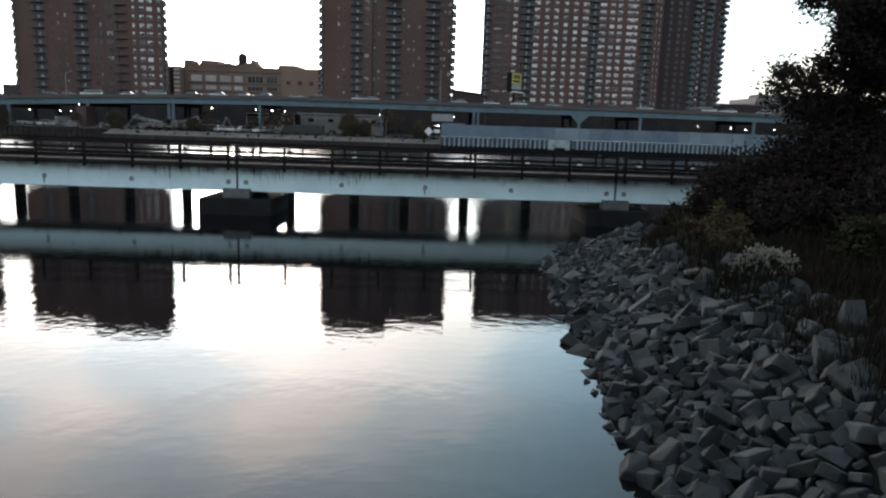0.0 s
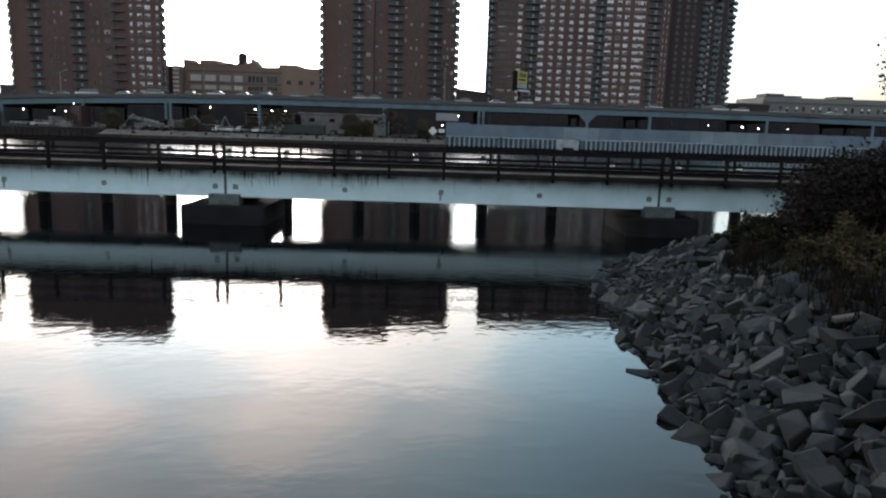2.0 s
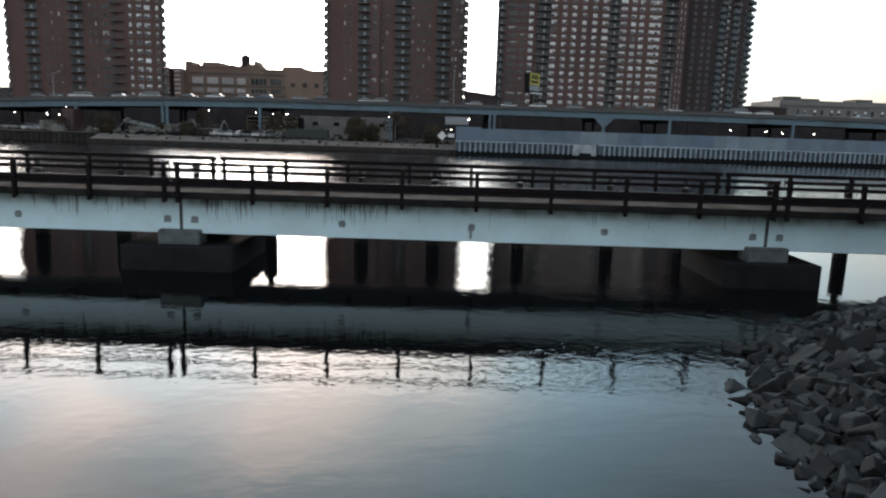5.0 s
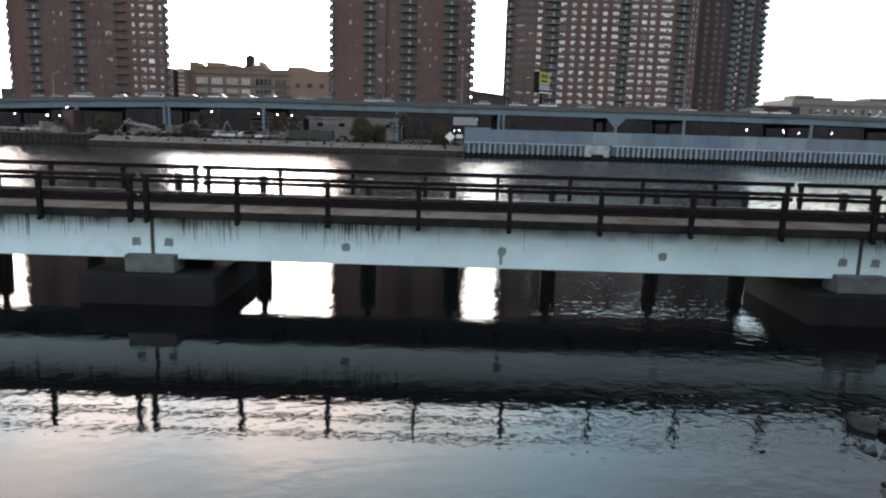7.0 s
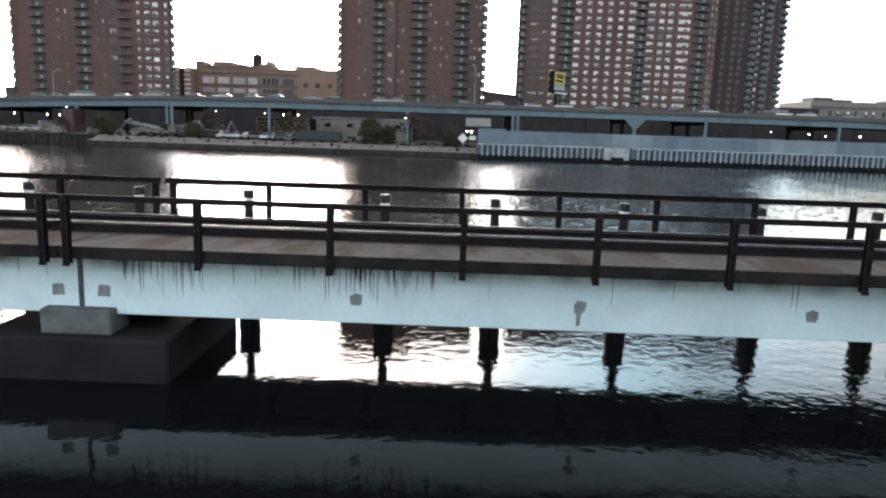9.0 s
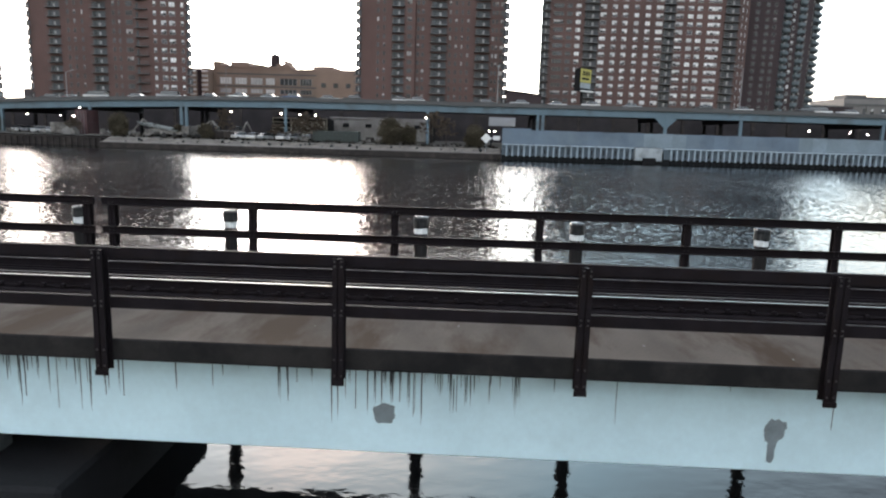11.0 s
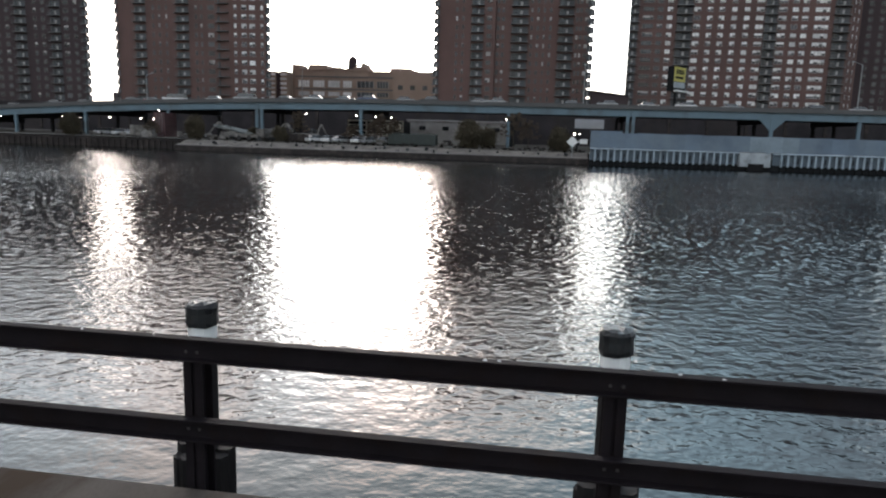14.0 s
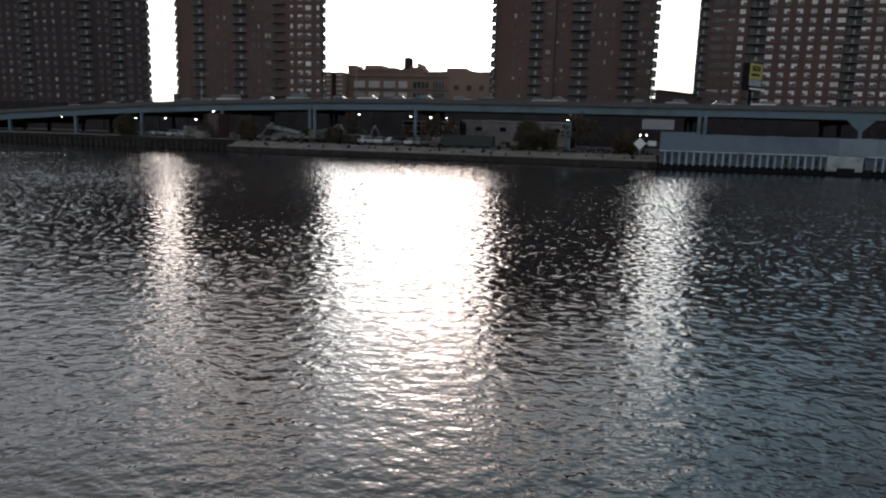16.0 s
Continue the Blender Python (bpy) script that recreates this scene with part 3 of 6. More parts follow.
for a, b in zip(strips, strips[1:]):
    for k in range(5):
        f = bm.faces.new((a[k], b[k], b[k + 1], a[k + 1]))
        # upright front faces take the dark quay colour for the shade on them
        f.material_index = 0 if k > 1 else 1
solid("gravel_bank", bm, (M_BANK, M_QUAY), "low stone quay edge with pale gravel and rubble on top", "river bank", kind="structure")

quay = thing("dark_quay", "dark brown weathered sheet-pile quay wall at the water", "quay wall", (-71, 166.6, 0), kind="structure")
bm = bmesh.new()
box(bm, -130, 0, 0.18, 0.7, -2, 1.45)
box(bm, -130, 0, -0.05, 0.7, 1.45, 1.75, 0.03)
box(bm, -0.5, 0, 0.7, 6, -2, 1.7)
part("quay_wall", bm, M_QUAY, quay)
bm = bmesh.new()
box(bm, -0.28, 0.28, -0.12, 0.179, -2, 1.449)
rib = mesh_of("rib", bm, M_QUAY)
for i in range(90):
    part("pile_rib", rib, None, quay, at=(-0.5 - i * 1.25, 0, 0))

TURN = math.degrees(math.atan(0.05))
sheet = thing("sheet_pile_wall", "pale blue steel sheet-pile river wall with a black tide line", "river wall", (6.3, 157.2, 0), kind="structure", turn=TURN)
bm = bmesh.new()
n0 = mark(bm)
# sheet set back between the ribs: recess shade goes into a darker blue
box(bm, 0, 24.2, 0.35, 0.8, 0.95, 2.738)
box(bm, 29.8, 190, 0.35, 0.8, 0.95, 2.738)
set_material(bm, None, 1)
n0 = mark(bm)
box(bm, 0, 190, 0.3, 0.8, -2, 0.95)
set_material(bm, n0, 2)
n0 = mark(bm)
box(bm, 0, 24.2, -0.12, 0.9, 2.74, 2.95, 0.03)
box(bm, 29.8, 190, -0.12, 0.9, 2.74, 2.95, 0.03)
set_material(bm, n0, 0)
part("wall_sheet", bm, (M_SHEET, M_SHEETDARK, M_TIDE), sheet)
bm = bmesh.new()
box(bm, -0.13, 0.13, 0.0, 0.349, 0.75, 2.738, 0.04)
n0 = mark(bm)
box(bm, -0.12, 0.12, 0.02, 0.349, -1.5, 0.749)
set_material(bm, n0, 1)
rib = mesh_of("sheet_rib", bm, M_SHEET, M_TIDE)
for i in range(175):
    x = 0.83 + i * 1.081
    if not 23.6 < x < 30.4:
        part("pile_rib", rib, None, sheet, at=(x, 0, 0))
bm = bmesh.new()
box(bm, -0.09, 0.09, 0.25, 0.346, 1.25, 2.2)
slot = mesh_of("drain_slot", bm, M_BLACK)
for i in range(87):
    x = 1.37 + i * 2.162
    if not 23.6 < x < 30.4:
        part("drain_slot", slot, None, sheet, at=(x, 0, 0))
bm = bmesh.new()
box(bm, 24.3, 29.3, -0.3, 0.9, 0.62, 2.9, 0.06)
part("outfall_headwall", bm, M_OUTFALL, sheet, "whitish concrete outfall block with a dark opening")
bm = bmesh.new()
box(bm, 25.7, 28.2, -0.34, 0.25, -1, 1.15)
part("outfall_opening", bm, M_BLACK, sheet)

fence = thing("screen_fence", "tall blue-grey screened fence on top of the river wall", "fence", (6.3, 157.9, 2.95), kind="structure", turn=TURN)
bm = bmesh.new()
box(bm, -1.295, 1.295, -0.02, 0.02, 0.06, 2.62)
panel = mesh_of("screen_panel", bm, M_FENCE)
pale_panel = panel.copy()
pale_panel.materials[0] = M_FENCEPALE
bm = bmesh.new()
box(bm, -0.04, 0.04, 0.03, 0.12, 0, 2.66)
fpost = mesh_of("fence_post", bm, M_FENCE)
for i in range(72):
    part("screen_panel", pale_panel if i in (10, 11, 12, 21, 22, 23, 24, 25, 26) else panel, None, fence, at=Matrix.LocRotScale((1.3 + i * 2.6, 0, 0), None, (1, 1, 1.1 if i < 2 else 1.0 + 0.015 * math.sin(i * 2.4))))
    part("fence_post", fpost, None, fence, at=(i * 2.6, 0, 0))

# ---- the railway bridge ----
BRIDGE_Y = 36.6
JOINT, SPAN, BAY = -5.1, 19.96, 2.44
bridge = thing("railway_bridge", "low single-track railway bridge, pale blue girders, concrete deck, brown steel railings", "bridge", (0, 0, 0))


def post_mesh(side, top):
    """A rolled H post bolted to the deck edge; side -1 faces the near side, 1 the far side."""
    bm = bmesh.new()
    for s in (-1, 1):
        for a, b in ((-0.06, -0.01), (0.01, 0.06)):
            box(bm, a, b, s * 0.06 - 0.008, s * 0.06 + 0.008, 2.38, top)
    box(bm, -0.018, 0.018, -0.052, 0.052, 2.38, top - 0.01)
    box(bm, -0.064, 0.064, side * 0.07 - 0.012, side * 0.07 + 0.012, 2.35, 2.40)
    n0 = mark(bm)
    for z in (2.45, 2.62, 3.08, 3.13, top - 0.08, top - 0.03):
        for x in (-0.035, 0.035):
            box(bm, x - 0.009, x + 0.009, side * 0.069 - 0.006, side * 0.069 + 0.006, z - 0.009, z + 0.009)
            if side > 0:
                box(bm, x - 0.009, x + 0.009, -0.075, -0.0605, z - 0.009, z + 0.009)
    set_material(bm, n0, 1)
    return mesh_of("post", bm, M_RUST, M_BOLT)


POST = {-1: post_mesh(-1, 3.655), 1: post_mesh(1, 3.59)}


def channel(bm, x0, x1, y0, y1, z0, z1):
    """A rail of channel section, open to the track."""
    t = 0.012
    back, lip, web = (y0, y1, y0 + t) if y0 < 38 else (y1, y0, y1 - t)
    prof = [(back, z0), (lip, z0), (lip, z0 + t), (web, z0 + t), (web, z1 - t), (lip, z1 - t), (lip, z1), (back, z1)]
    ends = [[bm.verts.new((x, y, z)) for y, z in prof] for x in (x0, x1)]
    for i in range(8):
        bm.faces.new((ends[0][i], ends[0][(i + 1) % 8], ends[1][(i + 1) % 8], ends[1][i]))
    for e in ends:
        bm.faces.new(e)
    bmesh.ops.recalc_face_normals(bm, faces=bm.faces[:])


def flat_piece(name, outline, mt):
    """A thin painted or run-down shape on a wall that faces -y, 3 mm proud, outline counter-clockwise seen from -y."""
    bm = bmesh.new()
    front = [bm.verts.new((x, -0.003, z)) for x, z in outline]
    back = [bm.verts.new((x, 0.0, z)) for x, z in outline]
    bm.faces.new(front)
    for i in range(len(outline)):
        j = (i + 1) % len(outline)
        bm.faces.new((front[i], back[i], back[j], front[j]))
    bmesh.ops.recalc_face_normals(bm, faces=bm.faces[:])
    return mesh_of(name, bm, mt)


def ragged(outline, seed, cuts=5, depth=0.014):
    """The same outline with a brushed, uneven edge."""
    r, out = random.Random(seed), []
    for (xa, za), (xb, zb) in zip(outline, outline[1:] + outline[:1]):
        for k in range(cuts):
            t = k / cuts
            out.append((xa + (xb - xa) * t + r.uniform(-depth, depth), za + (zb - za) * t + r.uniform(-depth, depth)))
    return out


PATCHES = [flat_piece("paint_patch", ragged(o, len(o)), M_PATCH) for o in (
    [(-0.13, -0.09), (-0.09, -0.12), (0.1, -0.11), (0.13, -0.07), (0.12, 0.10), (0.05, 0.12), (-0.12, 0.11)],
    [(-0.10, -0.1), (0.08, -0.12), (0.12, -0.03), (0.13, 0.09), (0.02, 0.13), (-0.12, 0.10)],
    [(-0.02, -0.36), (0.05, -0.36), (0.06, -0.12), (0.13, -0.03), (0.14, 0.14), (-0.03, 0.16), (-0.10, 0.08), (-0.09, -0.08), (-0.04, -0.13)])]
RUNS = [flat_piece("run_mark", o, M_RUN) for o in (
    [(-0.008, 0), (-0.005, -0.3), (-0.007, -0.55), (-0.003, -0.8), (0.0, -1.0), (0.004, -0.82), (0.003, -0.5), (0.006, -0.25), (0.008, 0)],
    [(-0.013, 0), (-0.007, -0.2), (-0.009, -0.45), (-0.006, -0.7), (-0.002, -1.0), (0.003, -0.7), (0.002, -0.4), (0.009, -0.22), (0.014, 0)],
    [(-0.005, 0), (-0.004, -0.6), (-0.003, -1.0), (0.002, -1.0), (0.003, -0.5), (0.005, 0)],
    [(-0.02, 0), (-0.012, -0.18), (-0.010, -0.5), (-0.007, -0.9), (-0.001, -0.55), (0.002, -0.35), (0.006, -0.6), (0.008, -1.0), (0.012, -0.5), (0.013, -0.2), (0.022, 0)],
    [(-0.004, -0.3), (-0.006, -0.5), (-0.004, -0.72), (0.0, -0.8), (0.003, -0.6), (0.003, -0.35)])]
run_rng = random.Random(77)


def run_places(k, x0):
    """Where water has run down the girder of a span: in clusters and singly."""
    if k == 0:
        out = [run_rng.uniform(-4.35, -2.65) for _ in range(46)] + [run_rng.uniform(-0.9, 0.6) for _ in range(22)] + [run_rng.uniform(0.2, 1.9) for _ in range(52)]
        return out + [-2.05, -1.62, -1.5, -1.2, -0.75, 2.3, 3.0, 4.25, 5.4, 6.6, 7.85, 8.9, 9.0, 10.75, 10.82, 10.9, 12.2, 13.4, 14.2, 14.4]
    out = [x0 + run_rng.uniform(0.3, SPAN - 0.3) for _ in range(22)]
    for _ in range(2):
        c = x0 + run_rng.uniform(1, SPAN - 1)
        out += [c + run_rng.uniform(-0.8, 0.8) for _ in range(20)]
    return [x for x in out if x0 + 0.1 < x < x0 + SPAN - 0.1]


bm = bmesh.new()
box(bm, -0.20, 0.20, -0.09, 0.09, 0, 0.03, 0.006)
for sx in (-0.13, 0.13):
    for sy in (-0.1, 0.1):
        box(bm, sx - 0.03, sx + 0.03, sy - 0.03, sy + 0.03, 0.02, 0.07, 0.008)
clip = mesh_of("rail_clip", bm, M_RUST)

for k in range(-4, 2):
    x0, x1 = JOINT + k * SPAN, JOINT + (k + 1) * SPAN
    bm = bmesh.new()
    for ya, yb in ((BRIDGE_Y, BRIDGE_Y + 0.42), (39.55, 39.97)):
        box(bm, x0 + 0.025, x1 - 0.025, ya, yb, 1.22, 2.46, 0.012)
    girder = part("girder", bm, M_GIRDER, bridge, "pale blue-white painted girder with dark run marks")
    for dx in (0.46, 5.47, 9.87, 14.42, SPAN - 0.46):
        shape = PATCHES[2] if abs(dx - 9.87) < 0.01 else PATCHES[0 if dx < 1 or dx > 15 else 1]
        part("paint_patch", shape, None, girder, "grey touched-up paint patch", at=pose(x0 + dx, BRIDGE_Y, 1.69, 0, run_rng.uniform(-5, 5), 0))
    for x in run_places(k, x0):
        ln = run_rng.choice((0.26, 0.34, 0.42, 0.52, 0.64, 0.78)) * run_rng.uniform(0.85, 1.15)
        part("run_mark", run_rng.choice(RUNS), None, girder, at=Matrix.LocRotScale((x, BRIDGE_Y, 2.44), None, (run_rng.uniform(0.7, 1.5), 1, ln)))
    for i in range(9):
        bm = bmesh.new()
        box(bm, x0 + 0.6 + i * 2.34, x0 + 0.75 + i * 2.34, BRIDGE_Y + 0.421, 39.549, 1.5, 2.3)
        part("cross_beam", bm, M_UNDER, girder)
    bm = bmesh.new()
    box(bm, x0 + 0.012, x1 - 0.012, 35.87, 40.62, 2.465, 2.70, 0.015)
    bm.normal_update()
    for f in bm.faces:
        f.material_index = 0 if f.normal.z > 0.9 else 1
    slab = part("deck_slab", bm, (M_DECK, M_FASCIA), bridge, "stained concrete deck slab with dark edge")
    bm = bmesh.new()
    box(bm, x0 + 0.012, x1 - 0.012, 37.55, 39.45, 2.702, 2.712, 0.006)
    part("track_bed", bm, M_TRACKBED, slab, "dark oily track bed between the rails")
    for i in range(35):
        for yr in (37.79, 39.22):
            part("rail_clip", clip, None, slab, at=(x0 + 0.4 + i * 0.57, yr, 2.751))
    # railings on both edges
    for side, yp, ya, yb in ((-1, 35.80, 35.862, 35.93), (1, 40.69, 40.56, 40.628)):
        bm = bmesh.new()
        channel(bm, x0 + 0.06, x1 - 0.06, ya, yb, 3.56 if side < 0 else 3.515, 3.665 if side < 0 else 3.655)
        rail = part("railing", bm, M_RUST, bridge, "brown steel channel railing")
        bm = bmesh.new()
        channel(bm, x0 + 0.06, x1 - 0.06, ya, yb, 3.03 if side < 0 else 3.02, 3.15 if side < 0 else 3.155)
        part("mid_rail", bm, M_RUST, rail)
        for i in range(9):
            part("post", POST[side], None, rail, at=(x0 + 0.22 + i * BAY, yp, 0))

for yr in (37.79, 39.22):
    bm = bmesh.new()
    x0, x1 = JOINT - 4 * SPAN, JOINT + 2 * SPAN
    box(bm, x0, x1, yr - 0.07, yr + 0.07, 2.765, 2.785, 0.004)
    box(bm, x0, x1, yr - 0.01, yr + 0.01, 2.785, 2.87)
    box(bm, x0, x1, yr - 0.036, yr + 0.036, 2.87, 2.898, 0.006)
    n0 = mark(bm)
    box(bm, x0, x1, yr - 0.016, yr + 0.016, 2.898, 2.903)
    set_material(bm, n0, 1)
    part("running_rail", bm, (M_RUST, M_RAILHEAD), bridge, "rusty running rail with polished head")
    # guard rail on the inner side, and the dark timber under both
    yg = yr + (0.26 if yr < 38.5 else -0.26)
    bm = bmesh.new()
    box(bm, x0, x1, yg - 0.06, yg + 0.06, 2.752, 2.772, 0.004)
    box(bm, x0, x1, yg - 0.01, yg + 0.01, 2.772, 2.855)
    box(bm, x0, x1, yg - 0.034, yg + 0.034, 2.855, 2.882, 0.006)
    # a thin lighter strip on the head, coloured in as its dull highlight
    n0 = mark(bm)
    box(bm, x0, x1, yg - 0.012, yg + 0.012, 2.882, 2.886)
    set_material(bm, n0, 1)
    part("guard_rail", bm, (M_RUST, M_GUARDHEAD), bridge, "dull brown guard rail beside the running rail")
    bm = bmesh.new()
    box(bm, x0, x1, min(yr - 0.2, yg - 0.12), max(yr + 0.2, yg + 0.12), 2.714, 2.75, 0.01)
    part("rail_timber", bm, M_RUST, bridge, "dark oily timber under the rail")

# pale droppings on the top flange of the far railing
fleck_rng = random.Random(12)
bm = bmesh.new()
for _ in range(40):
    x, y, r = fleck_rng.uniform(-14, 14), fleck_rng.uniform(40.57, 40.615), fleck_rng.uniform(0.005, 0.012)
    ring = [bm.verts.new((x + 1.5 * r * math.cos(a), y + r * math.sin(a), 3.6555)) for a in (0, 1.05, 2.09, 3.14, 4.19, 5.24)]
    tip = bm.verts.new((x, y, 3.661))
    for k in range(6):
        bm.faces.new((ring[k], ring[(k + 1) % 6], tip))
solid("railing_dropping", bm, M_WHITE, "pale bird droppings dried on the top of the railing", "droppings", kind="stuff")

# small stones and litter on the track bed
chip_rng = np.random.RandomState(31)
bm = bmesh.new()
for _ in range(1100):
    x, y = chip_rng.uniform(-24, 24), (chip_rng.uniform(38.2, 38.82) if chip_rng.rand() < 0.85 else chip_rng.choice((chip_rng.uniform(36.1, 37.5), chip_rng.uniform(39.5, 40.4))))
    z, r = (2.712 if 37.55 < y < 39.45 else 2.70), chip_rng.uniform(0.004, 0.012)
    ring = [bm.verts.new((x + r * math.cos(a) * chip_rng.uniform(0.7, 1.4), y + r * math.sin(a) * chip_rng.uniform(0.7, 1.4), z)) for a in (0, 1.26, 2.51, 3.77, 5.03)]
    tip = bm.verts.new((x, y, z + r * chip_rng.uniform(0.6, 1.1)))
    for i in range(5):
        bm.faces.new((ring[i], ring[(i + 1) % 5], tip))
chips = solid("track_litter", bm, M_CHIP, "small pale stones and litter scattered on the track bed", "litter", kind="stuff")

PIERS = {0: (1.9, 0.0), 1: (1.64, 0.12)}           # half width and offset of the two piers beside the walk
for k in range(-4, 3):
    xj = JOINT + k * SPAN
    bm = bmesh.new()
    half, mid = PIERS.get(k, (1.85, 0.0))
    box(bm, xj + mid - half, xj + mid + half, 36.06, 40.35, -2.5, 0.85, 0.05)
    pier = part("pier", bm, M_PIER, bridge, "broad dark concrete block pier standing in the water")
    for yb in (36.3, 39.4):
        bm = bmesh.new()
        box(bm, xj - 0.7, xj + 0.7, yb, yb + 0.8, 0.852, 1.36 if yb < 38 else 1.215, 0.03)
        part("bearing_block", bm, M_BEARING, pier, "grey concrete bearing block")
    bm = bmesh.new()
    box(bm, xj - 0.055, xj + 0.055, BRIDGE_Y - 0.02, BRIDGE_Y + 0.3, 1.36, 2.45, 0.015)
    part("joint_strip", bm, M_JOINT, pier, "dark grey strip over the joint between two girders")

bm = bmesh.new()
box(bm, 34.85, 60, 35.9, 40.6, -1, 2.69, 0.03)
part("abutment", bm, M_PIER, bridge, "concrete abutment at the bank")
bm = bmesh.new()
box(bm, -200, JOINT - 4 * SPAN - 0.02, 35.9, 40.6, -1, 2.69, 0.03)
part("abutment", bm, M_PIER, bridge)

# dark retaining wall and slope behind the highway
back_wall = thing("retaining_wall", "long dark stone retaining wall behind the highway", "wall", (0, 236, 0), kind="structure")
bm = bmesh.new()
box(bm, -420, 320, 0, 1.2, 1.9, 10.6, 0.1)
part("wall_face", bm, M_BROWNWALL, back_wall)
bm = bmesh.new()
for i in range(75):
    box(bm, -419 + i * 10, -418.2 + i * 10, -0.35, -0.01, 1.9, 10.2)
part("buttress_row", bm, M_QUAY, back_wall)

# ---- fender piles beside the bridge ----
bm = bmesh.new()
tube(bm, (0, 0, -2.5), (0, 0, 2.84), 0.142, 0.134, 12)
pile_body = mesh_of("pile_shaft", bm, M_PILE)
pile_timbers = []
for i in range(9):
    a = i * 2 * math.pi / 9
    c, s = 0.2 * math.cos(a), 0.2 * math.sin(a)
    bm = bmesh.new()
    tube(bm, (c, s, -2.5), (c, s, 1.68 + 0.07 * math.sin(i * 2.7)), 0.115, 0.105, 7)
    pile_timbers.append(mesh_of("wrap_timber", bm, M_PILE))
bm = bmesh.new()
tube(bm, (0, 0, 2.84), (0, 0, 2.975), 0.137, 0.137, 12)
pile_band = mesh_of("white_band", bm, M_WHITE)
bm = bmesh.new()
crumple = random.Random(5)
rings = []
for z, r in ((2.96, 0.146), (3.0, 0.155), (3.09, 0.15), (3.15, 0.156), (3.19, 0.135), (3.20, 0.075)):
    rings.append([bm.verts.new(((r + crumple.uniform(-0.008, 0.008)) * math.cos(a), (r + crumple.uniform(-0.008, 0.008)) * math.sin(a), z + crumple.uniform(-0.012, 0.012))) for a in (k * math.pi / 7 for k in range(14))])
for p, q in zip(rings, rings[1:]):
    for k in range(14):
        bm.faces.new((p[k], p[(k + 1) % 14], q[(k + 1) % 14], q[k]))
bm.faces.new(rings[-1])
bm.faces.new(rings[0][::-1])
pile_cap = mesh_of("rubber_cap", bm, M_CAPRUBBER)
for i, x in enumerate((-34.1, -30.6, -27.2, -23.6, -20.4, -17.0, -13.6, -10.1, -6.8, -3.68, 0.27, 3.4, 7.1, 11.0, 14.2, 17.9, 21.3, 25.0)):
    p = thing("fender_pile", "black tarred fender pile with a white band near its top", "pile", (x, 43.05 + 0.1 * math.sin(i * 2.1), 0), group="fender piles along the bridge", turn=i * 37)
    p.matrix_basis = pose(p.location.x, p.location.y, 0, 0.25 * math.sin(i * 1.3), 0.25 * math.cos(i * 2.2), i * 37)
    part("pile_shaft", pile_body, None, p)
    for shape in pile_timbers:
        part("wrap_timber", shape, None, p)
    part("white_band", pile_band, None, p, "white reflective band")
    part("rubber_cap", pile_cap, None, p)

# ---- the elevated highway ----
HY = 182.5


def sag(x):
    return -0.00035 * (x + 30) ** 2 if x < -30 else (-0.00012 * (x - 50) ** 2 if x > 50 else 0.0)


highway = thing("elevated_highway", "long elevated highway with pale teal steel girders and columns", "viaduct", (0, 0, 0))
COLS = (-230, -205, -181, -160, -141, -122.6, -105, -84.7, -63.4, -40.6, -9.2, 15.3, 42.2, 58.1, 87.9, 115, 142, 170, 200, 230)
for a, b in zip(COLS, COLS[1:]):
    za, zb = sag(a), sag(b)

    def ramp(bm, y0, y1, z0, z1, mi=0):
        v = [bm.verts.new(c) for c in ((a + 0.02, y0, z0 + za), (b - 0.02, y0, z0 + zb), (b - 0.02, y1, z0 + zb), (a + 0.02, y1, z0 + za),
                                       (a + 0.02, y0, z1 + za), (b - 0.02, y0, z1 + zb), (b - 0.02, y1, z1 + zb), (a + 0.02, y1, z1 + za))]
        for q in ((3, 2, 1, 0), (4, 5, 6, 7), (0, 1, 5, 4), (1, 2, 6, 5), (2, 3, 7, 6), (3, 0, 4, 7)):
            bm.faces.new([v[i] for i in q]).material_index = mi

    bm = bmesh.new()
    ramp(bm, HY, HY + 0.3, 9.05, 10.35)
    ramp(bm, HY - 0.15, HY + 0.45, 9.0, 9.1)
    ramp(bm, HY - 0.15, HY + 0.45, 10.3, 10.42)
    part("fascia_girder", bm, M_TEAL, highway, "pale teal plate girder")
    bm = bmesh.new()
    ramp(bm, HY - 0.24, HY + 25, 10.43, 10.95)
    ramp(bm, HY - 0.5, HY - 0.25, 10.43, 11.28)
    ramp(bm, HY + 12.2, HY + 12.5, 10.951, 11.6)
    ramp(bm, HY + 24.7, HY + 25, 10.951, 11.5)
    part("parapet", bm, M_PARAPET, highway, "grey concrete deck and parapet")
    # stringers are coloured near-black for the shade below the deck
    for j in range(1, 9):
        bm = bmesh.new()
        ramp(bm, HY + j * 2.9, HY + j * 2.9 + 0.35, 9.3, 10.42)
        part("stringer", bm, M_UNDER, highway)
